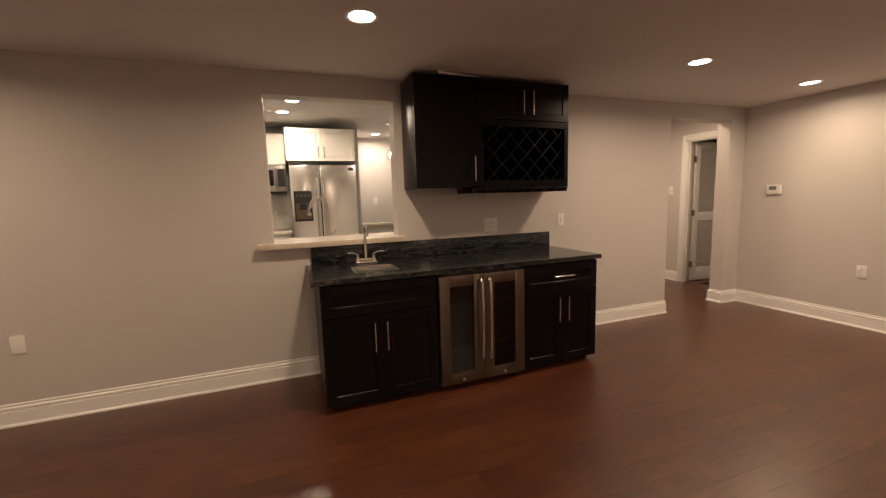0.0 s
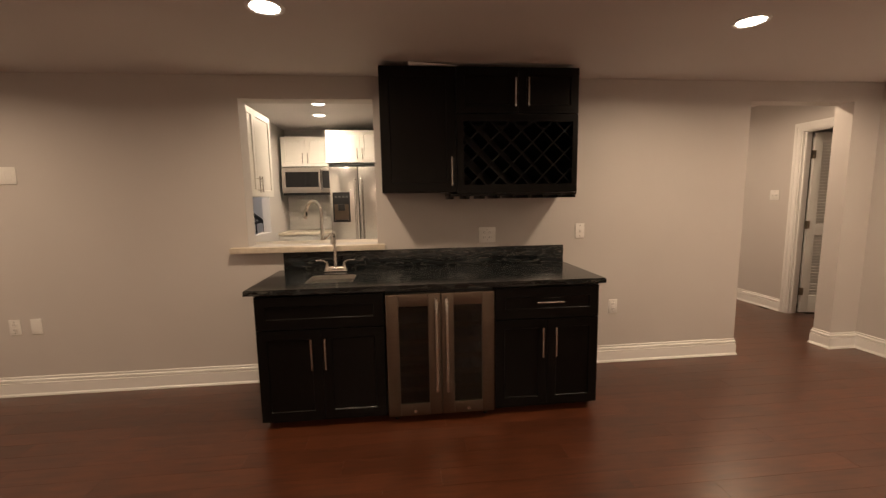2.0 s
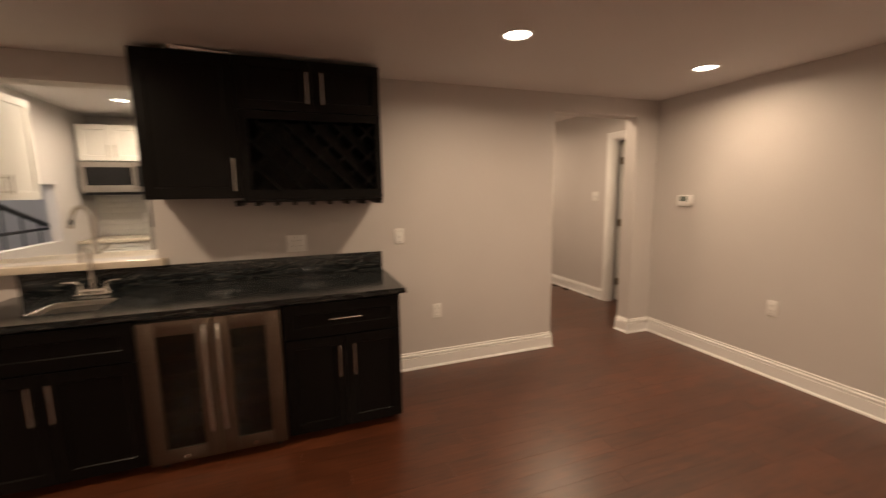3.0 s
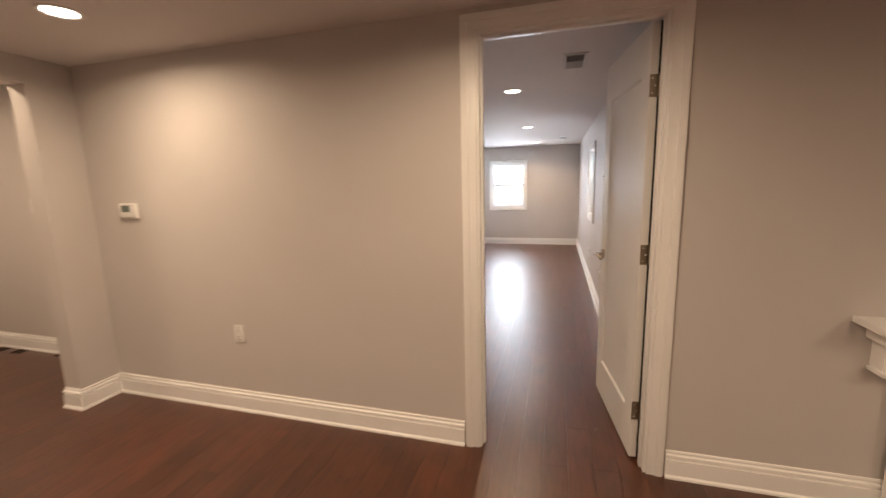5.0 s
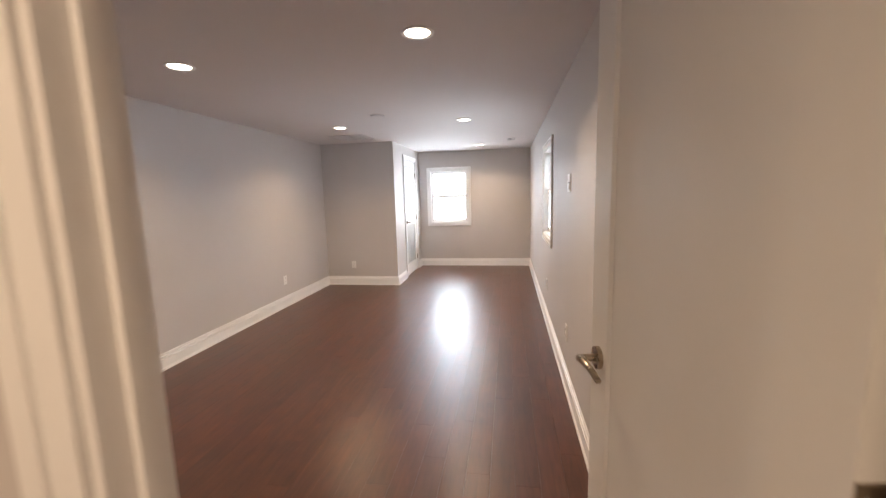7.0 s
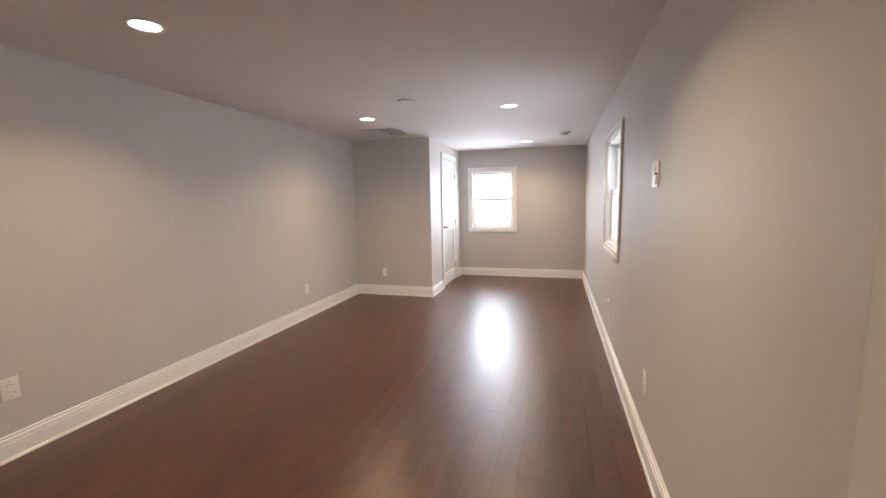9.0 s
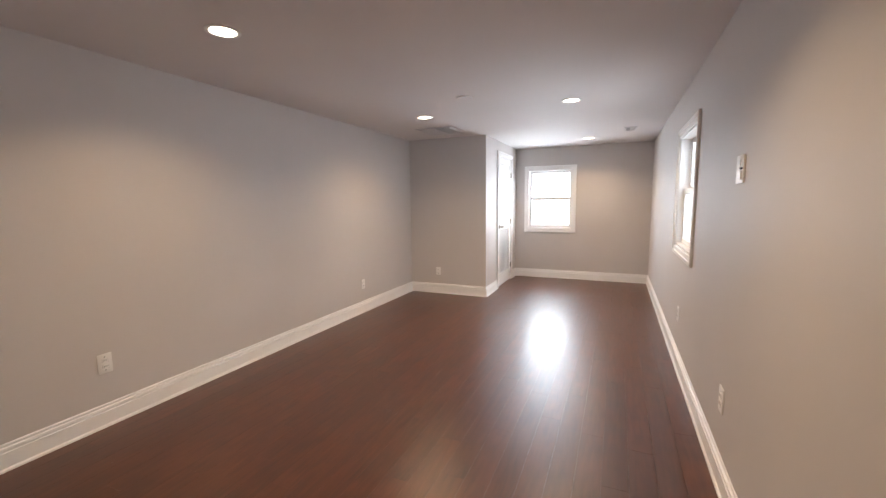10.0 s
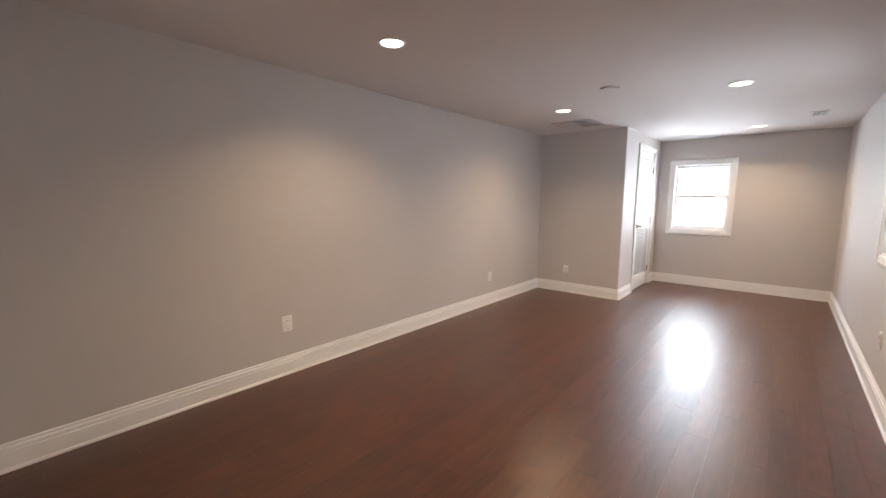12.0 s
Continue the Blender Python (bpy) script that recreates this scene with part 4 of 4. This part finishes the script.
for a, b in ((-0.055, 0.336), (0.342, 0.835)):
    dr = part("door", box(a, b, RY, RY + 0.055, 0.09, 1.875, 0.014), STEELV, kf, "brushed stainless door")
    hx = b - 0.035 if b < 0.5 else a + 0.035
    part("handle", tube([(hx, RY + 0.002, 1.70), (hx, RY - 0.04, 1.69), (hx, RY - 0.055, 1.60), (hx, RY - 0.058, 1.20), (hx, RY - 0.055, 0.80), (hx, RY - 0.04, 0.71), (hx, RY + 0.002, 0.70)], 0.014, 12), NICKEL, dr)
    if b < 0.5:
        dp = part("dispenser", cells([-0.02, 0.0, 0.195, 0.215], [1.11, 1.13, 1.36, 1.525], RY - 0.008, RY + 0.001, [(0.0, 0.195, 1.13, 1.36)], "y"), BLACK, dr, "black water and ice dispenser")
        # flat plate; the hollow's shade is put into its darkened steel
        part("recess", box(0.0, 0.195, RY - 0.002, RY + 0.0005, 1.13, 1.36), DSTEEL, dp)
        part("spout", box(0.05, 0.145, RY - 0.03, RY, 1.27, 1.36, 0.008), BLACK, dp)
        part("drip_tray", box(0.01, 0.185, RY - 0.025, RY, 1.13, 1.145, 0.003), BLACK, dp)
        for k in range(4):
            part("button", box(0.01 + k * 0.05, 0.04 + k * 0.05, RY - 0.010, RY - 0.0075, 1.45, 1.475), SLOT, dp)
    else:
        part("badge", box(0.73, 0.80, RY - 0.004, RY + 0.001, 1.80, 1.84, 0.001), BLACK, dr, "small dark maker's badge")
part("hinge_cover", box(-0.05, 0.83, RY + 0.01, RY + 0.2, 1.878, 1.915, 0.005), BLACK, kf)


def white_upper(name, label, at, rz, w, z0, z1, depth, handle_dx=0.035, low=True):
    e = thing(name, label, "cabinet", at, rz, group="white kitchen wall cabinets")
    part("body", box(0, w, 0.0, depth, z0, z1, 0.001), KWHITE, e)
    for a, b, hx in ((0.002, w / 2 - 0.0015, w / 2 - handle_dx), (w / 2 + 0.0015, w - 0.002, w / 2 + handle_dx)):
        d = shaker("door", a, b, z0 + 0.003, z1 - 0.003, -0.021, e, KWHITE, 0.058)
        bar_pull(d, hx, -0.021, z0 + 0.04, z0 + 0.19)
    return e


white_upper("wall_cabinet", "white shaker wall cabinet above the refrigerator", (-0.078, RY + 0.02, 0), 0, 0.915, 1.93, 2.372, 0.76)
white_upper("wall_cabinet", "white shaker wall cabinet above the microwave", (-0.787, 2.99, 0), 0, 0.69, 1.912, 2.342, 0.40)
white_upper("wall_cabinet", "tall white shaker wall cabinet beside the pass-through", (-0.43, 0.42, 0), 90, 0.90, 1.46, 2.27, 0.40)
white_upper("wall_cabinet", "white shaker wall cabinet next to the pass-through wall", (-0.43, 0.155, 0), 90, 0.262, 1.46, 2.27, 0.40)

mw = thing("microwave", "stainless over-the-range microwave with a dark window", "microwave")
MY = 2.97
part("body", box(-0.785, -0.10, MY, 3.395, 1.512, 1.905, 0.003), BLACK, mw)
dr = part("door", cells([-0.785, -0.735, -0.265, -0.225], [1.535, 1.615, 1.835, 1.9], MY - 0.035, MY - 0.001, [(-0.735, -0.265, 1.615, 1.835)], "y"), MSTEEL, mw, "stainless door frame")
part("window", box(-0.735, -0.265, MY - 0.030, MY - 0.012, 1.615, 1.835), mat("dark_microwave_glass", (0.006, 0.006, 0.007), 0.12, spec=0.3), dr)
part("handle", tube([(-0.235, MY - 0.034, 1.87), (-0.235, MY - 0.07, 1.86), (-0.235, MY - 0.078, 1.72), (-0.235, MY - 0.07, 1.58), (-0.235, MY - 0.034, 1.57)], 0.010, 10), NICKEL, dr)
cp = part("control_panel", box(-0.223, -0.10, MY - 0.035, MY - 0.001, 1.535, 1.9, 0.003), MSTEEL, mw)
part("keypad", box(-0.21, -0.11, MY - 0.038, MY - 0.034, 1.60, 1.85), BLACK, cp)
part("vent", box(-0.78, -0.105, MY - 0.02, MY + 0.1, 1.500, 1.512), BLACK, mw)

kc = thing("kitchen_base_cabinet", "white shaker base cabinet against the kitchen wall", "cabinet")
part("body", box(KW + 0.001, -0.08, 2.82, 3.395, 0.0, 0.925), KWHITE, kc)
d = shaker("drawer_front", KW + 0.01, -0.09, 0.76, 0.915, 2.799, kc, KWHITE, 0.045)
bar_pull(d, -0.55, 2.799, 0.84, 0.84, False, x1=-0.38)
solid("kitchen_worktop", box(KW + 0.001, -0.075, 2.78, 3.394, 0.926, 0.962, 0.004), STONE, "cream quartz worktop on the white base cabinet", "worktop", kind="")
splash = solid("backsplash", box(KW + 0.001, -0.075, 3.388, 3.3995, 0.963, 1.498), VENTM, "pale grey tiled backsplash", "backsplash")
tm = to_mesh("tile", box(-0.0735, 0.0735, -0.004, 0.004, -0.0355, 0.0355, 0.0015), TILE)
for r in range(7):
    for k in range(5):
        o = new("tile", tm)
        o.parent = splash
        o.location = (KW + 0.08 + 0.15 * k + (0.035 if r % 2 else 0.0), 3.386, 1.002 + r * 0.0745)
wall_plate("o", (-0.30, 3.381, 1.20), 0, "white duplex outlet on the tiled backsplash")

solid("kitchen_sink_worktop", box(-0.32, 2.2, 0.421, 0.95, 0.985, 1.02, 0.004), STONE, "cream quartz worktop behind the ledge", "worktop", kind="")
sc = thing("sink_cabinet", "white base cabinet under the kitchen sink", "cabinet")
part("body", box(-0.30, 2.18, T + 0.002, 0.92, 0.0, 0.984), KWHITE, sc)
kfa = thing("kitchen_faucet", "brushed nickel pull-down gooseneck kitchen faucet", "faucet", (0.235, 0.50, 1.02))
part("base", cyl((0, 0, 0.025), 0.026, 0.05, "z", 20, 0.020), NICKEL, kfa)
dirx, diry = -0.85, 0.35
pts = [(0, 0, 0.04), (0, 0, 0.15), (0, 0, 0.28)] + [(dirx * (0.085 - 0.085 * math.cos(a)), diry * (0.085 - 0.085 * math.cos(a)), 0.28 + 0.105 * math.sin(a)) for a in [radians(15 * k) for k in range(1, 11)]]
part("spout", tube(pts, 0.015, 12), NICKEL, kfa)
hx, hy, hz = pts[-1]
part("spray_head", tube([(hx, hy, hz), (hx + dirx * 0.012, hy + diry * 0.012, hz - 0.04), (hx + dirx * 0.03, hy + diry * 0.03, hz - 0.10)], [0.012, 0.016, 0.019], 14), NICKEL, kfa)
part("spray_button", box(hx - 0.008, hx + 0.008, hy - 0.030, hy - 0.012, hz - 0.075, hz - 0.04, 0.004), BLACK, kfa)
part("lever", tube([(0.02, 0, 0.05), (0.05, 0, 0.075), (0.085, 0, 0.115)], [0.009, 0.007, 0.006], 10), NICKEL, kfa)

pen = thing("pendant_lamp", "small glass pendant lamp with a glowing bulb on a thin cord", "pendant lamp", (1.386, 2.674, KH))
part("canopy", cyl((0, 0, -0.012), 0.06, 0.024, "z", 24, 0.055), NICKEL, pen)
part("cord", cyl((0, 0, -0.20), 0.003, 0.36, "z", 8), BLACK, pen)
part("socket", cyl((0, 0, -0.40), 0.02, 0.06, "z", 16), BRONZE, pen)
bm = bmesh.new()
bmesh.ops.create_uvsphere(bm, u_segments=20, v_segments=12, radius=0.035, matrix=Matrix.Translation((0, 0, -0.465)) @ Matrix.Diagonal((0.8, 0.8, 1.25, 1)))
part("bulb", bm, BULB, pen)
for k in range(6):
    a = k * math.pi / 3
    part("cage_wire", tube([(0.02 * math.cos(a), 0.02 * math.sin(a), -0.41), (0.075 * math.cos(a), 0.075 * math.sin(a), -0.44), (0.085 * math.cos(a), 0.085 * math.sin(a), -0.50), (0.05 * math.cos(a), 0.05 * math.sin(a), -0.55)], 0.0025, 6), RAILBLK, pen)

hw = thing("half_wall", "low white wall with a cream stone cap beside the refrigerator", "half wall", kind="structure")
part("body", box(1.0, 2.6, 3.55, 3.67, 0.0, 0.94), KWHITE, hw)
part("cap", box(0.99, 2.65, 3.45, 3.75, 0.94, 0.98, 0.004), STONE, hw)
wall_plate("s", (1.42, 4.2, 1.36), 0, "white switch plate on the far kitchen wall")

st = thing("stair_rail", "black iron stair railing with sloping handrail and balusters", "railing", (KW - 0.22, 0.0, 0.0))
part("handrail", tube([(0, 1.0, 1.72), (0, 1.6, 1.53), (0, 3.3, 0.98)], 0.026, 10), RAILBLK, st)
part("lower_rail", tube([(0, 1.0, 1.13), (0, 3.3, 1.13)], 0.016, 8), RAILBLK, st)
for k in range(8):
    y = 1.12 + k * 0.29
    zt = 1.53 - (y - 1.6) * 0.3235
    part("baluster", cyl((0, y, zt / 2), 0.010, zt, "z", 8), RAILBLK, st)
# unseen fill lamp, added to brighten the stair well
area_lamp("stair_fill_lamp", pose(-1.7, 1.8, KH - 0.02), 14.0, (1.0, 0.92, 0.85), 0.2)

# ---------------- floor planks ----------------
PW, PL = 0.127, 1.22


def plank_bm(bm, x0, x1, y0, y1):
    c, z = 0.00025, 0.0
    b = [bm.verts.new(p) for p in ((x0, y0, -0.0122), (x1, y0, -0.0122), (x1, y1, -0.0122), (x0, y1, -0.0122))]
    m = [bm.verts.new(p) for p in ((x0, y0, z - c), (x1, y0, z - c), (x1, y1, z - c), (x0, y1, z - c))]
    t = [bm.verts.new(p) for p in ((x0 + c, y0 + c, z), (x1 - c, y0 + c, z), (x1 - c, y1 - c, z), (x0 + c, y1 - c, z))]
    for p, q in ((b, m), (m, t)):
        for k in range(4):
            j = (k + 1) % 4
            bm.faces.new((p[k], p[j], q[j], q[k]))
    bm.faces.new(t)


bmp = bmesh.new()
plank_bm(bmp, -PL / 2 + 0.0003, PL / 2 - 0.0003, -PW / 2 + 0.0003, PW / 2 - 0.0003)
PLANK = to_mesh("plank", bmp, FLOOR, False)
rest = bmesh.new()
single = 0
rows_of_planks = int((3.6 - WY0) / PW) + 1
for r in range(rows_of_planks):
    y = WY0 + PW * (r + 0.5)
    off = (r * 0.47 + 0.13 * math.sin(r * 2.3)) % 1.0
    for k in range(int((XF - WX0) / PL) + 2):
        x = WX0 + PL * (k + off - 0.5)
        if x - PL / 2 > XF + 0.05 or x + PL / 2 < WX0:
            continue
        if x > XW2 + 0.7 and (y > YN + 0.06 or y < YS - 0.06):
            continue
        if y > 0.2 and x < 3.2:
            continue
        near = (x > 4.6 and x < 10.6 and -3.7 < y < -0.1) or (1.4 < x <= 4.6 and -2.9 < y < -0.7)
        if near and single < 300:
            o = new("plank", PLANK)
            o.location = (x, y, 0)
            o.parent = floor
            single += 1
        else:
            top_x = XW2 - 0.03 if y < YS - 0.06 else XF + 0.05
            if x - PL / 2 > top_x - 0.05:
                continue
            plank_bm(rest, max(x - PL / 2, WX0) + 0.0003, min(x + PL / 2, top_x) - 0.0003, y - PW / 2 + 0.0003, y + PW / 2 - 0.0003)
ob = new("planks", to_mesh("planks", rest, FLOOR, False))
ob.parent = floor
tagged(ob, kind="stuff")
